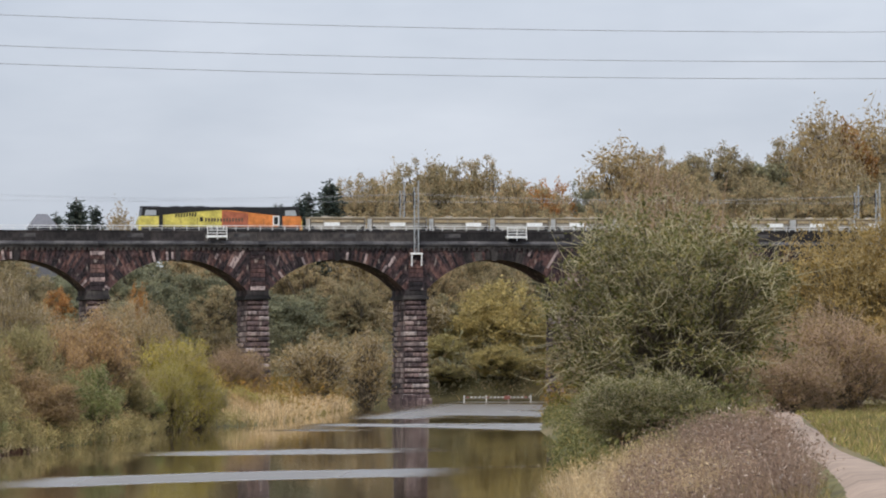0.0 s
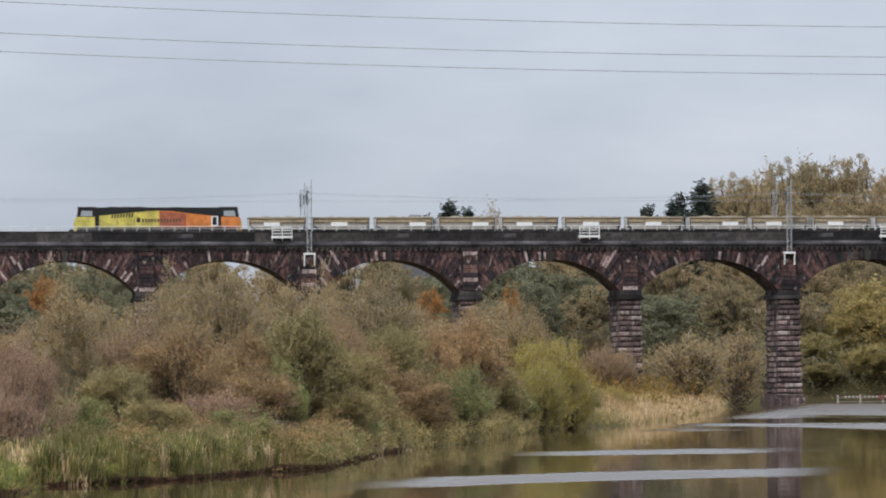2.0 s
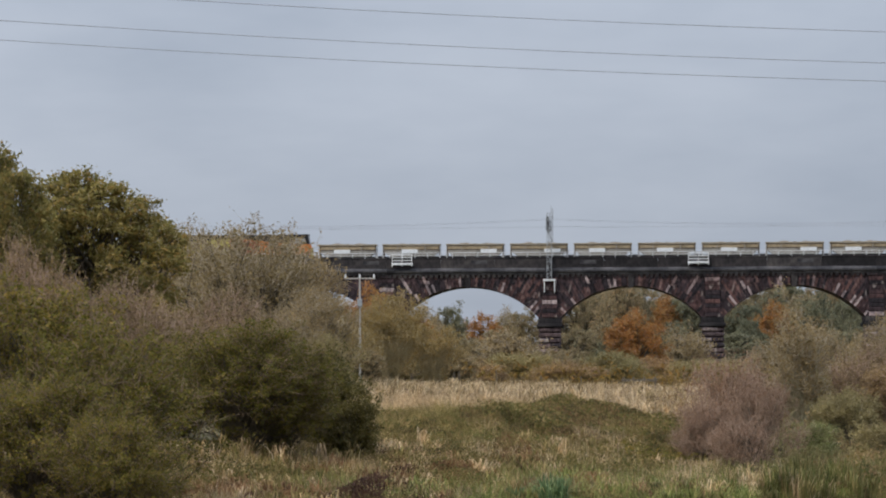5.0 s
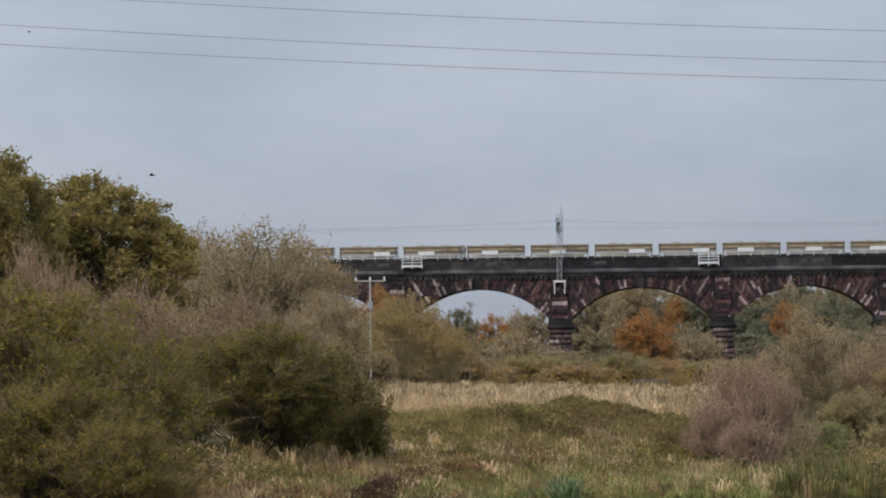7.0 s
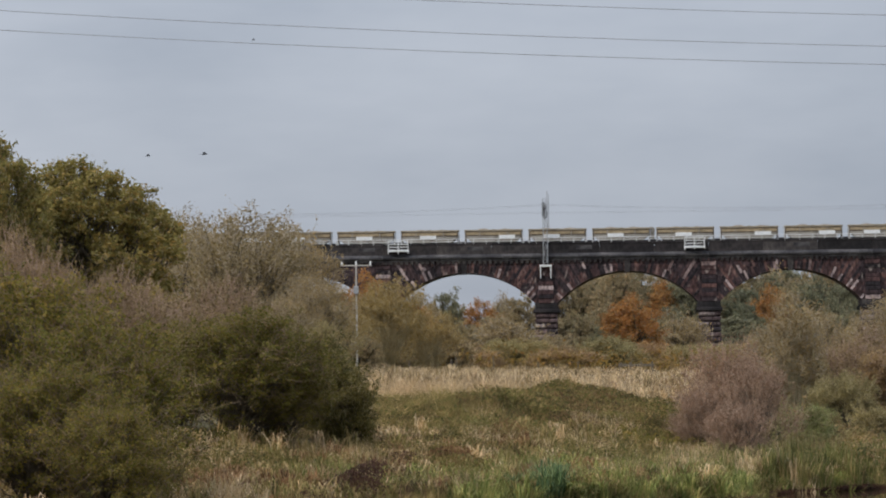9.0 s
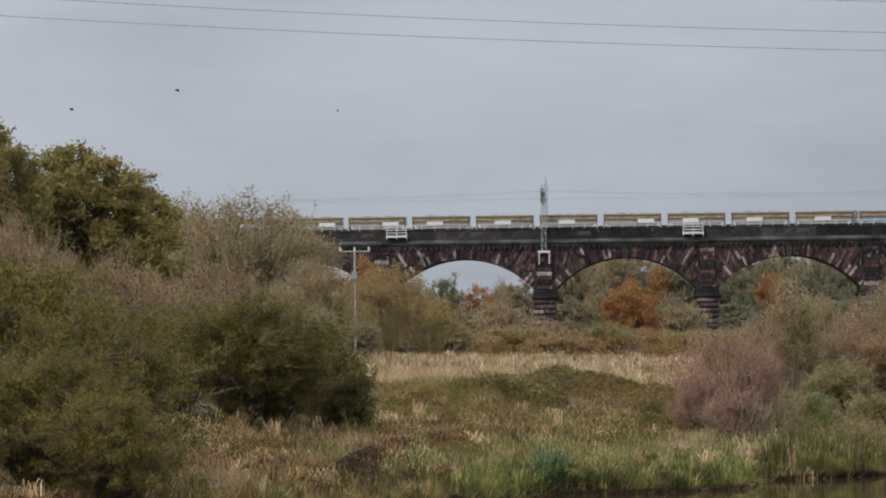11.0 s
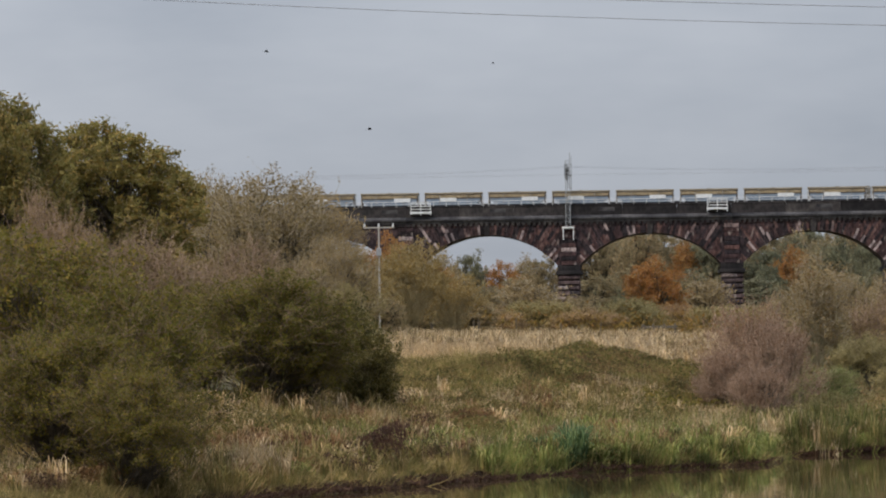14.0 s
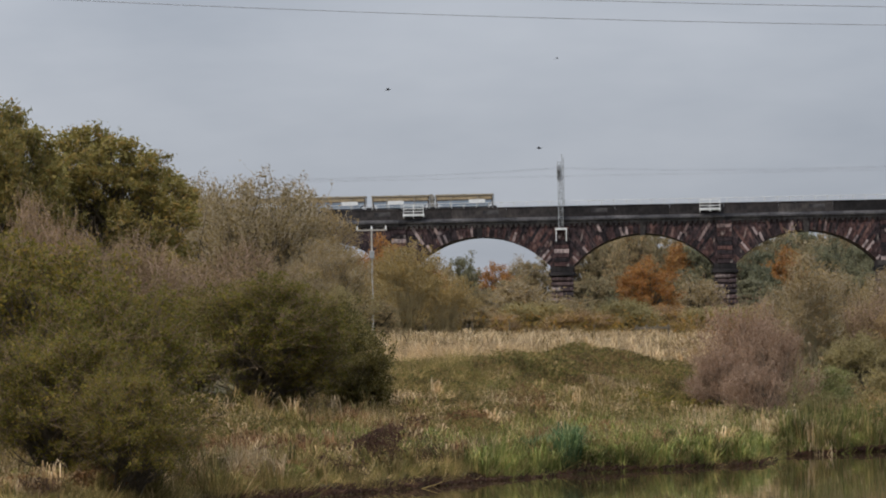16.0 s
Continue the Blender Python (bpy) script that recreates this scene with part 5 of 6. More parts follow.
plant(OAKFAR, [(51.0, 206.0, 6.0, 7.5), (64.0, 264.0, 6.5, 9.0), (80.0, 335.0, 7.0, 10.0), (102.0, 432.0, 7.0, 10.0)], 34)
plant(GORSE, [(-9.0, 130.0, 4.6, 2.0), (-9.3, 131.4, 4.8, 1.7), (-8.4, 128.9, 3.8, 1.5)], 36)
plant(OAKFAR, [(15.5, 655.0, 21.5, 9.0), (12.0, 665.0, 21.0, 9.0)], 37)
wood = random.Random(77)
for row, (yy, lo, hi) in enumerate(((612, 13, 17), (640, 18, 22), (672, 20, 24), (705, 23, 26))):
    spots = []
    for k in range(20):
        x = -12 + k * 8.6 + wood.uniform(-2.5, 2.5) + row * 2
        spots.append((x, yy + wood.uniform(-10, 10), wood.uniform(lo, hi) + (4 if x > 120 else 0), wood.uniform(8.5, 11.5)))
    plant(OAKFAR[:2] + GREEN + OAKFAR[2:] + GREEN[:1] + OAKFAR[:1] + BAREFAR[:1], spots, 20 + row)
for group in (HILL, GOLDBARE, TAN, SALLOW, SALLOWGREEN, PLUM, BIRCH, GORSE, HAWGREEN, HAWTHORN, SCRUB, BARE, OAK, WILLOW, WILLOWFAR, OCHRE, GREEN, OAKFAR, ORANGE, BAREFAR, FIR):
    discard(group)


# ---- grasses, reeds and weeds ----
def blades(name, label, category, mat, seed, count, where, tall, wide, lean=0.35, heads=0.0, tuft=0.0, head=0.04):
    """A stretch of grass: thin bent blades, some with a seed head. where gives a random x and y inside the stretch."""
    rng = np.random.default_rng(seed)
    ox = oy = high = np.zeros(count)
    if tuft:
        # tussocks: blades arch outwards from shared roots
        cx, cy = where(rng, count // 40 + 1)
        own = np.arange(count) % len(cx)
        ox, oy = rng.normal(size=count) * tuft, rng.normal(size=count) * tuft
        high = (rng.uniform(0.55, 1.45, len(cx)) - 1)[own]
        x, y = cx[own] + ox, cy[own] + oy
    else:
        x, y = where(rng, count)
    z = ground(x, y)
    keep = z > -0.22
    z = np.maximum(z, 0.0)
    x, y, z, ox, oy, high = x[keep], y[keep], z[keep], ox[keep], oy[keep], high[keep]
    n = len(x)
    clump = high + 0.6 + 0.5 * np.sin(x * 1.3 + 0.7 * y) * np.sin(0.9 * y - 0.4 * x) + 0.25 * rng.normal(size=n)
    h = tall * np.clip(clump, 0.4, 1.25) * rng.uniform(0.7, 1.15, n)
    a = rng.uniform(0, 6.3, n)
    w = wide * rng.uniform(0.6, 1.3, n)
    lx, ly = h * lean * rng.normal(size=n) + ox * 1.3, h * lean * rng.normal(size=n) + oy * 1.3
    dx, dy = np.cos(a) * w, np.sin(a) * w
    p0 = np.stack([x - dx, y - dy, z - 0.05], 1)
    p1 = np.stack([x + dx, y + dy, z - 0.05], 1)
    p3 = np.stack([x + lx, y + ly, z + h], 1)
    V = np.stack([p0, p1, p3], 1).reshape(-1, 3)
    F = np.arange(n * 3).reshape(-1, 3)
    if heads:
        k = rng.uniform(0, 1, n) < heads
        V2, F2 = leaf_quads(p3[k], head, rng, long=2.0)
        V, F = np.concatenate([V, V2]), np.concatenate([F, F2 + len(V)])
    return tagged(part(name, quick_mesh(name, V, F), mat), label, category, kind="stuff")


def thicket(name, label, category, mat, seed, count, where, tall, leaf):
    """Low tangled growth: small leaves in uneven mounds over the ground."""
    rng = np.random.default_rng(seed)
    x, y = where(rng, count)
    z = ground(x, y)
    keep = z > -0.22
    z = np.maximum(z, 0.0)
    x, y, z = x[keep], y[keep], z[keep]
    n = len(x)
    mound = 0.62 + 0.3 * np.sin(0.83 * x + 0.21 * y + seed) * np.sin(0.37 * y - 0.5 * x) + 0.22 * np.sin(1.9 * x - 0.6 * y) * np.sin(1.1 * y + seed)
    h = tall * np.clip(mound, 0.12, 1.3) * rng.uniform(0, 1, n) ** 0.6
    V, F = leaf_quads(np.stack([x, y, z + h], 1), leaf, rng, long=2.0)
    return tagged(part(name, quick_mesh(name, V, F), mat), label, category, kind="stuff")


def strip(y0, y1, u0, u1, side="left"):
    """Random places between two lines that run along a bank, u metres inland."""
    def f(rng, n):
        y = rng.uniform(y0, y1, n)
        u = rng.uniform(u0, u1, n)
        if side == "left":
            return np.interp(y, BANK_Y, BANK_X) - u, y
        return np.interp(y, RIGHT_Y, RIGHT_X) + u, y
    return f


def patch(cx, cy, rx, ry):
    def f(rng, n):
        r, a = rng.uniform(0, 1, n) ** 0.62, rng.uniform(0, 6.3, n)
        r = r * (1 + 0.28 * np.sin(3 * a + cx) + 0.16 * np.sin(7 * a + cy))
        return cx + rx * r * np.cos(a), cy + ry * r * np.sin(a)
    return f


def scattered(y0, y1, u0, u1, spots, rx, ry):
    """Random places in a number of small patches strewn over the bank."""
    def f(rng, n):
        cy, cu = rng.uniform(y0, y1, spots), rng.uniform(u0, u1, spots)
        size = rng.uniform(0.5, 1.4, spots)
        k = rng.integers(0, spots, n)
        r, a = rng.uniform(0, 1, n) ** 0.6, rng.uniform(0, 6.3, n)
        y = cy[k] + ry * size[k] * r * np.sin(a)
        return np.interp(cy[k], BANK_Y, BANK_X) - cu[k] + rx * size[k] * r * np.cos(a), y
    return f




def beside_path(y0, y1, u0, u1, power=1.4):
    """Random places beside the towpath, u metres to its landward side (negative: towards the river)."""
    def f(rng, n):
        y = rng.uniform(y0, y1, n)
        return np.interp(y, TOW_Y, TOW_X) + u0 + (u1 - u0) * rng.uniform(0, 1, n) ** power, y
    return f


blades("meadow_grass", "tall dry golden meadow grass", "grass", L_GOLD, 1, 90000, lambda r, n: (r.uniform(-34, 22, n), 180 + 170 * r.uniform(0, 1, n) ** 0.7), 0.75, 0.022, 0.22, 0.0, 0.45)
blades("meadow_edge_grass", "dry golden grass at the near edge of the meadow", "grass", L_GOLD, 33, 50000, patch(-10.0, 177, 6.0, 18), 0.6, 0.014, 0.25, 0.0, 0.25)
blades("short_green_grass", "short green grass at the meadow's edge", "grass", L_LUSH, 24, 14000, patch(-5.8, 152, 2.6, 9), 0.25, 0.01, 0.4)
blades("bank_grass", "mixed green and straw-coloured bank grass", "grass", L_GRASS, 2, 52000, strip(84, 165, 0.3, 14), 0.42, 0.012, 0.25, 0.0, 0.16)
blades("dry_bank_grass", "dry straw-coloured tussocks on the bank", "grass", L_GOLD, 3, 14000, strip(86, 160, 0.8, 15), 0.55, 0.011, 0.25, 0.0, 0.14)
thicket("bramble_mound", "low mound of dark bramble", "bramble", L_BRAMBLE, 4, 44000, patch(-1.6, 155, 3.4, 10), 0.78, 0.08)
thicket("bramble_spread", "brambles thinning out into the bank grass", "bramble", L_BRAMBLE, 35, 13000, patch(-1.5, 144, 5.5, 12), 0.6, 0.075)
blades("mound_grass", "straw grass growing through the brambles", "grass", L_GRASS, 36, 7000, patch(-2.6, 152, 5.0, 15), 0.7, 0.008, 0.25, 0.0, 0.15)
thicket("bramble_patch", "dark bramble patch on the bank slope", "bramble", L_BRAMBLE, 5, 26000, strip(116, 140, 5.0, 12), 0.5, 0.04)
thicket("weed_tangle", "brown-green weeds matted over the bank", "weeds", L_SCRUB, 25, 30000, strip(84, 145, 1.5, 14), 0.38, 0.032)
for cx, cy, rx, ry in ((-9.5, 121.0, 2.2, 3.5), (-5.2, 129.0, 1.8, 4.0), (-12.5, 116.0, 2.0, 3.0), (-1.5, 137.0, 2.0, 4.0), (-4.6, 121.5, 1.2, 2.5)):
    thicket("bramble_clump", "dark bramble clump among bank grass", "bramble", L_BRAMBLE, int(cy), 6000, patch(cx, cy, rx, ry), 0.95, 0.05)
blades("coarse_tussocks", "tall straw-coloured tussocks on the bank", "grass", L_GOLD, 37, 7000, strip(92, 118, 5.0, 13), 0.7, 0.012, 0.2, 0.0, 0.2)
blades("green_tussocks", "coarse green tussocks on the bank", "grass", L_LUSH, 38, 13000, strip(116, 148, 0.4, 6), 0.7, 0.024, 0.3, 0.0, 0.16)
thicket("lush_leaves", "fresh green leafy growth at the water's edge", "weeds", L_LUSH, 59, 17000, strip(116, 142, 0.05, 3.2), 0.48, 0.07)
thicket("bank_leaves", "olive and straw leafy growth above the waterside", "weeds", L_GRASS, 60, 15000, strip(112, 148, 1.2, 8.5), 0.6, 0.075)
thicket("meadow_weeds", "dark seed heads standing in the dry meadow", "weeds", L_SEED, 62, 7000, patch(-4.0, 205, 11, 24), 1.0, 0.06)
thicket("dead_dock", "dark dead dock clump at the water's edge", "weeds", L_SORREL, 65, 2800, patch(-7.2, 113.2, 0.75, 1.0), 1.1, 0.05)
blades("arching_tufts", "arching yellow-green grass tufts on the bank", "grass", L_GRASS, 66, 9000, strip(98, 150, 0.5, 10), 0.7, 0.03, 0.5, 0.0, 0.22)
thicket("knoll_weeds", "olive weeds between the meadow and the bank", "weeds", L_BRAMBLE, 57, 16000, patch(-8.2, 144, 2.6, 10), 0.4, 0.06)
blades("knoll_grass", "mixed grass between the meadow and the bank", "grass", L_GRASS, 58, 20000, patch(-7.6, 147, 3.6, 13), 0.4, 0.014, 0.3, 0.0, 0.2)
thicket("rust_weeds", "rust-brown dead weeds in patches on the bank", "weeds", L_RUST, 51, 36000, scattered(88, 136, 1.2, 12, 34, 0.9, 1.6), 0.62, 0.055)
thicket("olive_weeds", "dark olive weeds in patches on the bank", "weeds", L_BRAMBLE, 52, 34000, scattered(88, 146, 0.8, 12, 40, 1.1, 2.0), 0.72, 0.055)
thicket("green_weeds", "fresh green weeds in patches on the bank", "weeds", L_LUSH, 53, 26000, scattered(88, 150, 0.6, 10, 34, 0.9, 1.8), 0.5, 0.05)
thicket("dead_stalks", "dark dead stalks in patches on the bank", "weeds", L_SORREL, 54, 12000, scattered(88, 135, 1.0, 10, 18, 0.6, 1.2), 0.75, 0.04)
blades("straw_tufts", "pale straw tufts in patches on the bank", "grass", L_GOLD, 55, 30000, scattered(88, 150, 1.6, 12, 70, 0.7, 1.5), 0.7, 0.018, 0.3)
def tussocks(name, label, mat, seed, count, where, tall, wide, blades_each=34, reach=0.75):
    """Grass tussocks: long blades that rise from one root and arch over on all sides."""
    rng = np.random.default_rng(seed)
    cx, cy = where(rng, count)
    keep = ground(cx, cy) > -0.05
    cx, cy = cx[keep], cy[keep]
    own = np.repeat(np.arange(len(cx)), blades_each)
    n = len(own)
    h = tall * rng.uniform(0.6, 1.3, len(cx))[own] * rng.uniform(0.6, 1.1, n)
    a = rng.uniform(0, 6.3, n)
    out = h * reach * rng.uniform(0.15, 1.2, n)
    dx, dy = np.cos(a), np.sin(a)
    w = wide * rng.uniform(0.6, 1.3, n)
    bx, by = cx[own] + rng.normal(size=n) * 0.09, cy[own] + rng.normal(size=n) * 0.09
    bz = ground(bx, by) - 0.04
    V = []
    for out_at, up_at, w_at in ((0.0, 0.0, 1.0), (0.28, 0.68, 0.9), (0.68, 0.98, 0.6)):
        px, py, pz = bx + dx * out * out_at, by + dy * out * out_at, bz + h * up_at
        V += [np.stack([px - dy * w * w_at, py + dx * w * w_at, pz], 1), np.stack([px + dy * w * w_at, py - dx * w * w_at, pz], 1)]
    V.append(np.stack([bx + dx * out * 1.1, by + dy * out * 1.1, bz + h * rng.uniform(0.55, 0.95, n)], 1))
    V = np.stack(V, 1).reshape(-1, 3)
    k = (np.arange(n) * 7)[:, None]
    F = np.concatenate([k + np.array(f) for f in ((0, 1, 3), (0, 3, 2), (2, 3, 5), (2, 5, 4), (4, 5, 6))])
    return tagged(part(name, quick_mesh(name, V, F), mat), label, "grass", kind="stuff")


tussocks("straw_tussocks", "arching straw-coloured grass tussocks on the bank slope", L_GOLD, 71, 300, strip(94, 150, 0.8, 12), 0.62, 0.017, 26)
tussocks("olive_tussocks", "arching olive green grass tussocks on the bank slope", L_GRASS, 72, 650, strip(94, 150, 0.3, 12), 0.60, 0.019, 26)
tussocks("green_bank_tussocks", "arching green grass tussocks near the water", L_LUSH, 73, 480, strip(116, 141, 0.1, 5.5), 0.55, 0.019, 26)
tussocks("rust_tussocks", "rust-brown withered grass tussocks on the bank", L_RUST, 74, 260, scattered(94, 132, 1.5, 12, 16, 1.6, 2.5), 0.62, 0.017, 26)
tussocks("meadow_tussocks", "tall pale tussocks standing in the dry meadow", L_GOLD, 75, 800, lambda r, n: (r.uniform(-16, 6, n), r.uniform(168, 300, n)), 0.85, 0.016, 26)
tussocks("brown_meadow_tussocks", "brownish tussocks standing in the dry meadow", L_SCRUB, 76, 260, lambda r, n: (r.uniform(-16, 6, n), r.uniform(168, 300, n)), 0.95, 0.016, 22)
thicket("olive_bank_growth", "rank olive growth between the reeds and the bushes", "undergrowth", L_SALLOW, 80, 26000, strip(140, 182, 0.6, 5.0), 1.5, 0.07)
thicket("russet_bank_growth", "russet dead weeds between the reeds and the bushes", "undergrowth", L_TAN, 81, 20000, scattered(142, 182, 0.8, 5.0, 22, 1.4, 3.0), 1.6, 0.07)
thicket("fresh_bank_growth", "fresh green leafy growth low on the bank", "undergrowth", L_SALLOWGREEN, 82, 16000, scattered(145, 185, 0.2, 3.0, 20, 1.2, 3.0), 1.1, 0.06)
# dark leaf strip puts the undercut's shadow, with its roots, into the colour
thicket("dark_waterline", "dark roots and painted undercut shade at the foot of the bank", "riverbank", L_SORREL, 83, 26000, strip(137, 200, -0.28, 0.05), 0.22, 0.06)
for cx, cy, rx, ry in ((-4.1, 154.0, 2.2, 6.0), (-1.2, 150.0, 2.4, 6.0), (0.6, 146.0, 1.7, 5.0)):
    thicket("bramble_bank", "tangled bramble on the shoulder of the bank", "bramble", L_BRAMBLE, int(cy * 3), 13000, patch(cx, cy, rx, ry), 0.85, 0.055)
thicket("bramble_tips", "russet bramble shoots over the mound", "bramble", L_RUST, 84, 7000, patch(-2.0, 152, 3.6, 9), 1.0, 0.045)
thicket("brown_bracken", "brown withered bracken on the bank", "bracken", L_RUST, 85, 7000, patch(-4.0, 137.0, 1.0, 3.5), 0.9, 0.05)
thicket("grey_green_brambles", "grey-green brambles on the slope", "bramble", L_BRAMBLE, 86, 15000, patch(-6.6, 134.0, 2.0, 7.0), 0.75, 0.05)
tussocks("sedge_tussock", "spiky blue-green sedge at the water's edge", L_SEDGE, 87, 14, patch(-2.7, 121.6, 0.65, 0.6), 0.95, 0.017, 60, 0.7)
tussocks("waterside_tussocks", "rank green grass above the waterline", L_GRASS, 77, 300, strip(148, 215, 0.2, 3.5), 0.95, 0.018, 28)
tussocks("waterside_reeds", "tall green reeds standing along the water's edge", L_REED, 78, 230, strip(136, 158, -0.1, 1.3), 0.95, 0.014, 26, 0.35)
tussocks("faded_waterside_reeds", "faded tan reeds among the green ones", L_GOLD, 79, 60, strip(136, 158, 0.0, 1.3), 0.9, 0.012, 20, 0.35)
thicket("bank_scrub", "low brown-green scrub at the waterside", "undergrowth", L_HAW, 39, 26000, strip(143, 172, 0.3, 9), 1.1, 0.075)
# dark colour here also stands in for shade below the overhanging bank
thicket("bank_roots", "dark roots, dead leaves and painted undercut shade at the waterline", "riverbank", L_SORREL, 40, 24000, strip(84, 150, -0.25, 0.25), 0.16, 0.06)
thicket("waterside_brush", "tangled brown brush above the waterline", "undergrowth", L_TAN, 63, 34000, strip(160, 290, 0.2, 5.5), 1.7, 0.085)
thicket("waterside_brambles", "dark brambles low on the bank", "bramble", L_BRAMBLE, 64, 16000, scattered(150, 270, 0.3, 4, 26, 1.6, 3.0), 1.3, 0.085)
thicket("overhanging_growth", "olive growth hanging over the waterline", "undergrowth", L_SALLOW, 61, 24000, strip(160, 300, -0.4, 1.0), 1.3, 0.09)
blades("overhanging_grass", "matted grass hanging over the waterline", "grass", L_GRASS, 42, 46000, strip(84, 185, 0.15, 1.1), 0.34, 0.011, 0.4, 0.0, 0.12)
blades("lush_grass", "bright green grass at the water's edge", "grass", L_LUSH, 6, 16000, strip(116, 142, 0.05, 3.6), 0.42, 0.02, 0.3, 0.0, 0.14)
blades("straw_reeds", "pale straw reeds on the green bank", "reeds", L_GOLD, 26, 3600, patch(1.0, 139, 3.2, 5.5), 0.8, 0.018, 0.3)
blades("reed_bed", "green reeds along the waterline", "reeds", L_REED, 7, 7000, strip(139, 166, -0.2, 1.4), 0.8, 0.010, 0.15)
for cx, cy in ((4.6, 141.3), (6.0, 142.0)):
    blades("reed_clump", "upright dark green reeds with pale dry stems", "reeds", L_REED, int(cx * 10), 800, patch(cx, cy, 0.75, 0.7), 1.15, 0.03, 0.14)
blades("dead_reed_stems", "pale dry reed stems at the waterline", "reeds", L_GOLD, 56, 800, strip(142, 166, -0.1, 0.5), 0.6, 0.012, 0.12)
blades("waterside_grass", "pale yellow-green waterside grass", "grass", L_GRASS, 9, 12000, strip(165, 420, -0.2, 4), 0.6, 0.025, 0.3)
blades("pale_reeds", "pale straw reeds at the river's edge", "reeds", L_GOLD, 10, 14000, strip(300, 480, -0.2, 6), 1.3, 0.03, 0.3)
blades("sorrel", "dark red-brown dead dock stalks", "weeds", L_SORREL, 11, 2200, patch(-6.6, 116.5, 1.2, 1.6), 0.75, 0.01, 0.25, 0.5, 0.2)
thicket("scrub_undergrowth", "tangled brown undergrowth below the bushes", "undergrowth", L_TAN, 12, 60000, strip(166, 330, 1.2, 15), 2.0, 0.10)
thicket("green_undergrowth", "olive undergrowth between the bushes", "undergrowth", L_SALLOW, 13, 50000, strip(158, 310, 2.0, 11), 1.6, 0.10)
thicket("right_bank_growth", "olive growth along the near bank", "undergrowth", L_HAWGREEN, 34, 22000, strip(110, 330, 0.1, 6, "right"), 1.5, 0.09)
thicket("pale_bramble", "pale grey-pink seeding clematis over scrub", "undergrowth", L_SEED, 27, 5000, patch(12.6, 168, 1.6, 2.2), 1.5, 0.05)
thicket("valley_undergrowth", "olive-brown undergrowth on the valley floor", "undergrowth", L_OAK, 28, 60000, lambda r, n: (r.uniform(-45, 100, n), r.uniform(330, 610, n)), 3.2, 0.22)
thicket("wood_undergrowth", "dark undergrowth below the woodland", "undergrowth", L_GREEN, 29, 40000, lambda r, n: (r.uniform(-20, 220, n), r.uniform(575, 760, n)), 6.0, 0.4)
thicket("far_bank_scrub", "olive scrub on the bank beyond the viaduct", "undergrowth", L_OAKFAR, 41, 30000, lambda r, n: (r.uniform(92, 175, n), r.uniform(577, 612, n)), 4.5, 0.25)
blades("willowherb", "faded pinkish-brown willowherb gone to seed", "weeds", L_SEED, 14, 30000, beside_path(66, 112, -1.1, -4.4, 1.2), 0.72, 0.006, 0.18, 0.95, 0.12)
thicket("weed_leaves", "brown dead leaves among the willowherb", "weeds", L_SCRUB, 30, 26000, beside_path(66, 112, -1.1, -4.6, 1.2), 0.45, 0.028)
blades("straw_grass", "pale straw grass on the near bank", "grass", L_GOLD, 15, 20000, strip(74, 118, 0.2, 3.4, "right"), 0.65, 0.008, 0.15, 0.3, 0.12)
blades("near_bank_grass", "green and straw grass on the near bank", "grass", L_GRASS, 16, 40000, strip(64, 150, -0.1, 3.4, "right"), 0.35, 0.008, 0.4)
blades("verge_grass", "short green grass beside the towpath", "grass", L_LUSH, 17, 30000, beside_path(58, 235, 0.7, 14), 0.17, 0.014, 0.6)
blades("dry_verge_grass", "dry yellowish grass beyond the towpath verge", "grass", L_GRASS, 31, 60000, beside_path(58, 240, 0.65, 24, 1.3), 0.24, 0.016, 0.5)
blades("verge_grass_river_side", "grass between the towpath and the weeds", "grass", L_GRASS, 18, 20000, beside_path(58, 235, -0.75, -5), 0.2, 0.01, 0.6)
blades("far_bank_grass", "rough grass below the viaduct", "grass", L_GRASS, 19, 26000, lambda r, n: (r.uniform(-40, 150, n), r.uniform(345, 620, n)), 0.9, 0.06, 0.5)


# ---- small things in the valley ----
def build_fences():
    posts = [(-12.5, 300.0, 1.15), (-10.1, 302.0, 1.1), (-12.7, 297.0, 0.9), (-15.6, 299.0, 0.8), (-7.2, 306.0, 0.8), (-4.6, 312.0, 0.8)]
    for x, y, h in posts:
        g = gz(x, y)
        p = part("fence_post", Buf().tube((0, 0, -0.3), (0, 0, h + 0.5), 0.06, 0.05, 7), M_WOOD)
        p.matrix_basis = pose(x, y, g, 2, -2, 0)
        tagged(p, "weathered grey wooden fence post in dry grass", "fence post", "meadow fence posts")
    gx, gy = -0.65, 330.0
    g = tagged(new("field_gate"), "weathered grey timber rail fence at the meadow's edge", "gate")
    g.matrix_basis = pose(gx, gy, gz(gx, gy) - 0.25)
    for x in (-1.15, -0.45, 0.35, 1.15):
        part("post", Buf().box(x - 0.09, x + 0.09, -0.08, 0.08, -0.4, 1.75, 0.01), M_WOOD, g)
    for z in (0.95, 1.4):
        part("rail", Buf().box(-1.35, 1.35, -0.13, -0.08, z, z + 0.2, 0.01), M_WOOD, g)


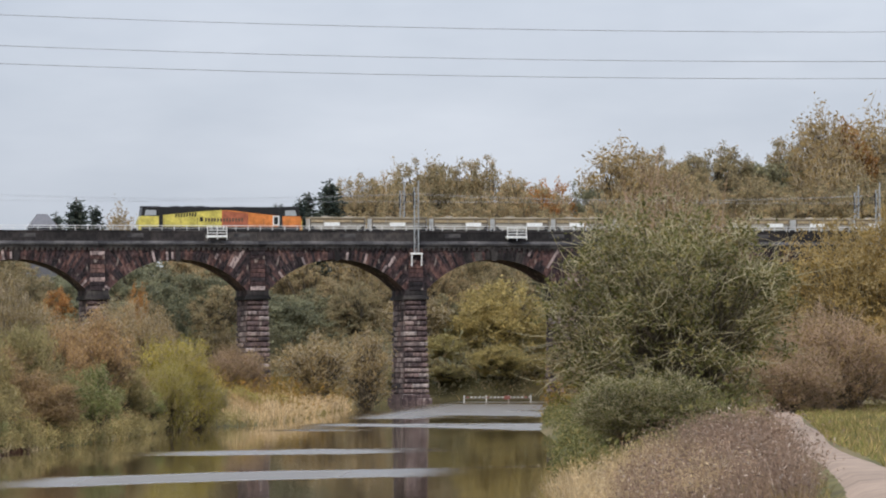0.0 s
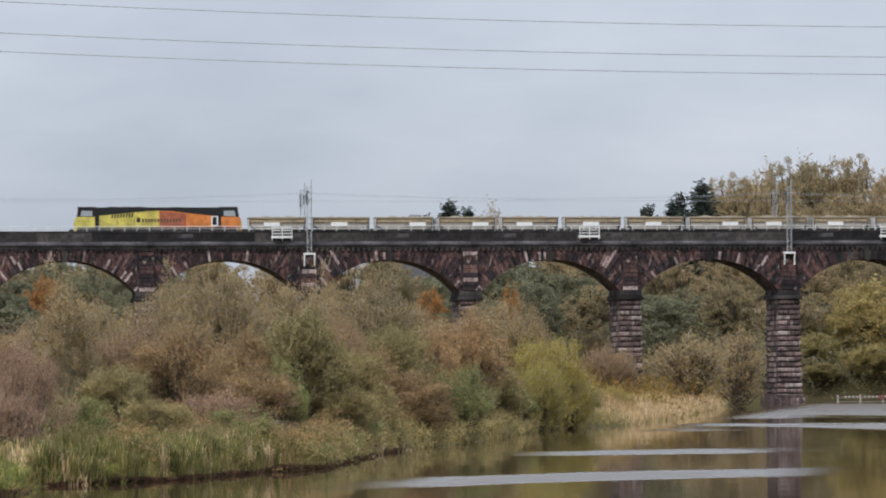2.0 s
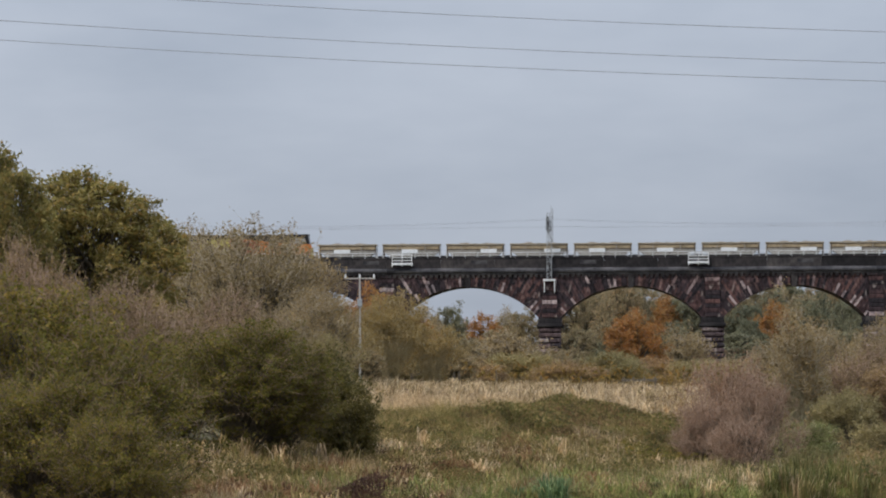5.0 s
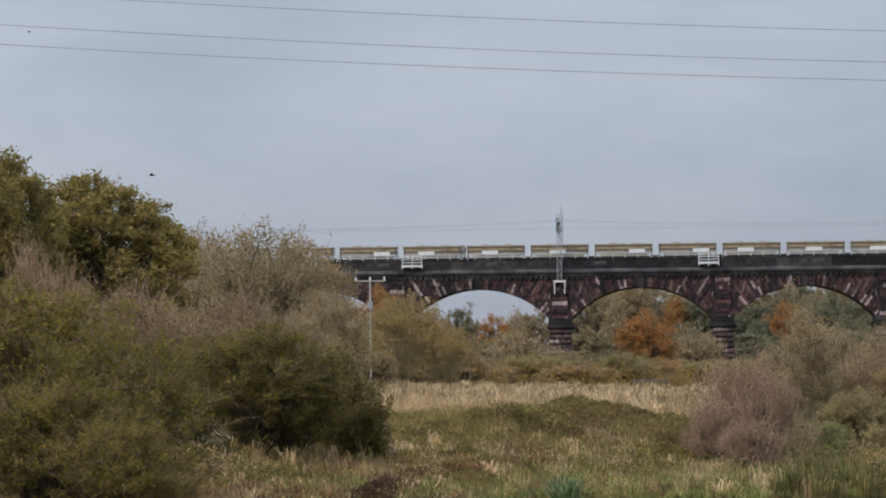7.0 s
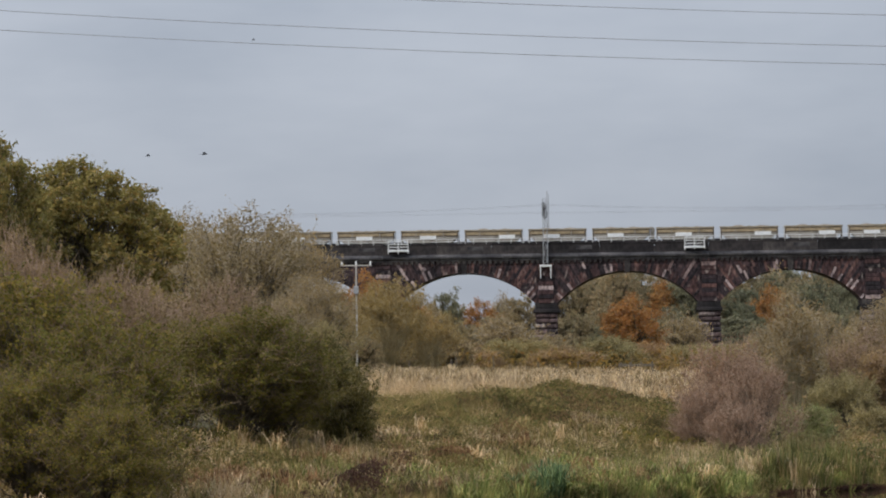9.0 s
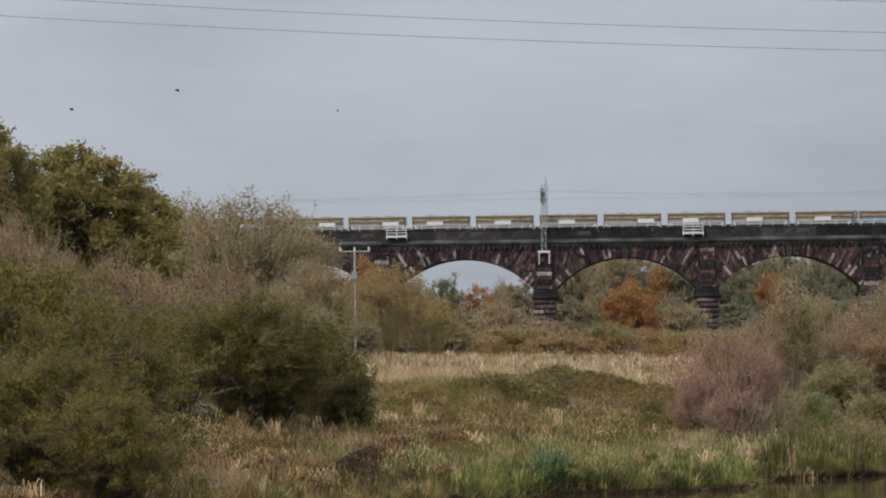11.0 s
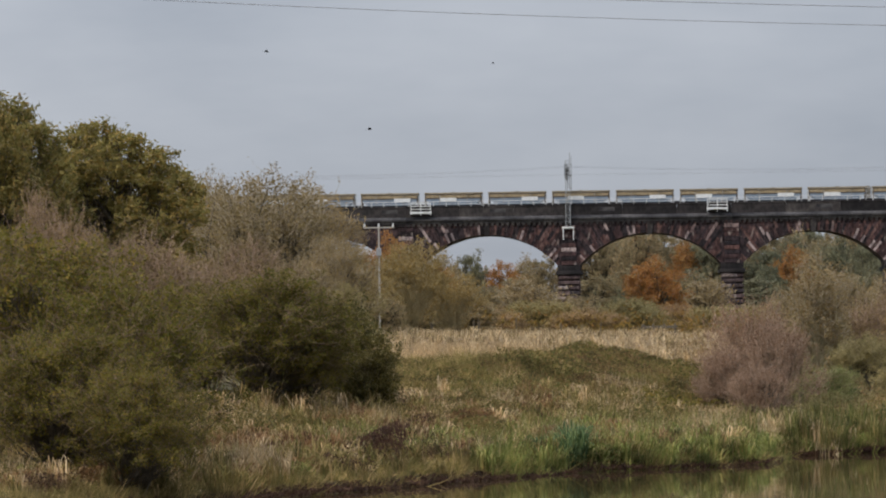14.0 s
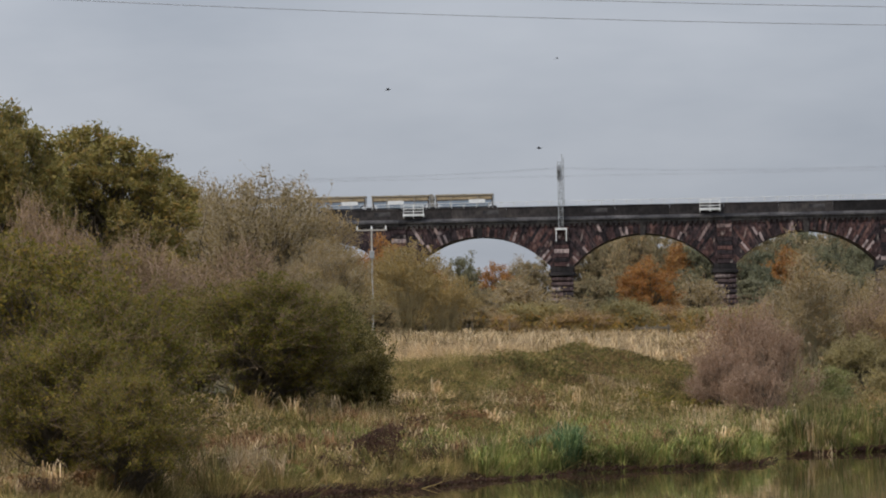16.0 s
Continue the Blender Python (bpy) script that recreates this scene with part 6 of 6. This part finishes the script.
def build_boom():
    """A floating safety boom on posts across part of the river."""
    b = tagged(new("river_boom"), "low barrier of pale posts and floats across the river", "barrier")
    b.matrix_basis = pose(114.3, 556.0, 0)
    n = 4
    for k in range(n):
        x = k * 2.85
        part("post", Buf().tube((x, 0, -1.0), (x, 0, 0.9), 0.11, 0.11, 8), M_POLE, b)
    part("beam", Buf().box(-0.1, 8.7, -0.08, 0.08, 0.42, 0.56), M_WOOD, b)
    for k in range(17):
        x = 0.3 + k * 0.5
        part("float", Buf().tube((x, 0, 0.62), (x + 0.3, 0, 0.62), 0.11, 0.11, 8), M_POLE if k % 5 else M_RED, b)
    part("sign_board", Buf().box(5.1, 5.9, -0.16, -0.1, 0.35, 0.85, 0.01), M_RED, b, "faded red board")


def build_buildings():
    h = tagged(new("house"), "far house with a grey hipped roof behind the viaduct", "house")
    h.matrix_basis = pose(76.0, 690.0, 23.7)
    part("wall", Buf().box(-1.9, 1.9, -3, 3, -18, 2.6), M_SLATE, h)
    part("roof", Buf().add([(-2.1, -3.4, 2.6), (2.1, -3.4, 2.6), (2.1, 3.4, 2.6), (-2.1, 3.4, 2.6), (-0.8, 0, 4.7), (0.8, 0, 4.7)], [(0, 1, 5, 4), (1, 2, 5), (2, 3, 4, 5), (3, 0, 4), (3, 2, 1, 0)]), M_SLATE, h)
    s = tagged(new("barn"), "pale curved-roof barn half hidden by trees", "barn")
    x, y = -29.6, 420.0
    s.matrix_basis = pose(x, y, gz(x, y))
    z = 13.3 - gz(x, y)
    o = [(-1.7, 0)] + [(-1.7 * math.cos(math.pi * k / 10), z - 0.9 + 0.9 * math.sin(math.pi * k / 10)) for k in range(11)] + [(1.7, 0)]
    part("wall", Buf().prism(o[::-1], 0, 9), M_RENDER, s)
    part("roof", Buf().prism([(q[0] * 1.03, q[1] + 0.12) for q in o[1:-1]][::-1], -0.4, 9.3), M_SHED, s)


build_fences()
build_boom()
build_buildings()


def build_bird():
    """A dark crow with spread wings."""
    b = tagged(new("crow"), "black crow gliding with spread wings", "bird", "crows over the valley")
    body = Buf()
    rings = [(-0.30, 0.01), (-0.2, 0.05), (0.0, 0.075), (0.14, 0.055), (0.22, 0.05), (0.32, 0.008)]
    for (x0, r0), (x1, r1) in zip(rings, rings[1:]):
        body.tube((x0, 0, 0), (x1, 0, 0), r0, r1, 8)
    part("body", body, M_CROW, b)
    for s in (-1, 1):
        v = [(0.12, 0.04 * s, 0.03), (-0.1, 0.04 * s, 0.03), (-0.14, 0.3 * s, 0.16), (0.12, 0.28 * s, 0.17), (-0.16, 0.55 * s, 0.1), (-0.02, 0.56 * s, 0.11)]
        top = [(x, y, z + 0.015) for x, y, z in v]
        part("wing", Buf().add(v + top, [(0, 1, 2, 3), (3, 2, 4, 5), (6, 9, 8, 7), (9, 11, 10, 8), (0, 3, 9, 6), (3, 5, 11, 9), (1, 7, 8, 2), (2, 8, 10, 4), (4, 10, 11, 5)]), M_CROW, b)
    part("tail", Buf().add([(-0.26, -0.03, 0), (-0.26, 0.03, 0), (-0.46, 0.08, 0), (-0.46, -0.08, 0), (-0.26, -0.03, 0.015), (-0.26, 0.03, 0.015), (-0.46, 0.08, 0.012), (-0.46, -0.08, 0.012)],
                           [(0, 1, 2, 3), (4, 7, 6, 5), (0, 4, 5, 1), (1, 5, 6, 2), (2, 6, 7, 3), (3, 7, 4, 0)]), M_CROW, b)
    return b


BIRDS = [build_bird()]
BIRDS += [copy_thing(BIRDS[0], pose(k * 3, 450, 30)) for k in (1, 2, 3)]
FLIGHT = [
    [(0.0, -199.8, 533.5, 37.5), (8.0, -87.2, 533.5, 31.2), (10.3, -71.9, 534.1, 34.6), (11.0, -67.6, 534.4, 35.7), (11.5, -63.9, 534.5, 37.0), (12.5, -57.2, 534.8, 39.0), (13.5, -50.5, 535.0, 39.7), (14.5, -43.9, 535.4, 38.8), (15.2, -38.8, 535.6, 36.6), (16.0, -31.9, 536.0, 35.1)],
    [(0.0, -180.8, 534.4, 34.7), (7.5, -68.2, 534.4, 28.4), (8.2, -62.5, 534.6, 29.8), (10.3, -56.4, 534.8, 35.7), (11.0, -55.0, 534.9, 37.8), (11.5, -52.9, 535.0, 37.6), (12.5, -47.9, 535.2, 34.8), (13.5, -39.9, 535.6, 31.2), (14.5, -30.0, 536.2, 29.4), (15.2, -22.6, 536.6, 28.2), (16.0, -14.1, 537.0, 27.8)],
    [(0.0, -116.9, 427.7, 24.8), (7.3, -46.9, 427.7, 25.8), (7.8, -44.8, 427.9, 26.0), (8.2, -42.5, 428.0, 26.0), (10.3, -47.7, 642.6, 40.9), (11.0, -57.6, 857.2, 54.4), (11.5, -52.6, 857.4, 55.2), (12.5, -43.8, 857.8, 56.6), (13.5, -36.2, 858.2, 58.6), (14.5, -29.0, 858.6, 58.6), (15.2, -23.8, 858.8, 59.2), (16.0, -18.8, 859.0, 59.6)],
    [(0.0, -272.9, 768.2, 73.2), (7.3, -101.9, 768.2, 67.8), (7.8, -92.9, 769.0, 65.3), (8.2, -83.5, 769.5, 63.9), (10.3, -42.3, 771.3, 66.2), (16.0, 83.7, 771.3, 129.2)],
]


# ---- what moves ----
def motions():
    walk(LOCO, [(t, pose(x - LOCO_LENGTH, TRACK_Y, Z_RAIL)) for t, x in REAR])
    for wagon, off in TRAIN:
        walk(wagon, [(t, pose(x + off, TRACK_Y, Z_RAIL)) for t, x in REAR])
    for bird, rows in zip(BIRDS, FLIGHT):
        walk(bird, [(t, pose(x, y, z, 0, 8 * math.sin(3 * t), 12 * math.sin(t))) for t, x, y, z in rows])


motions()
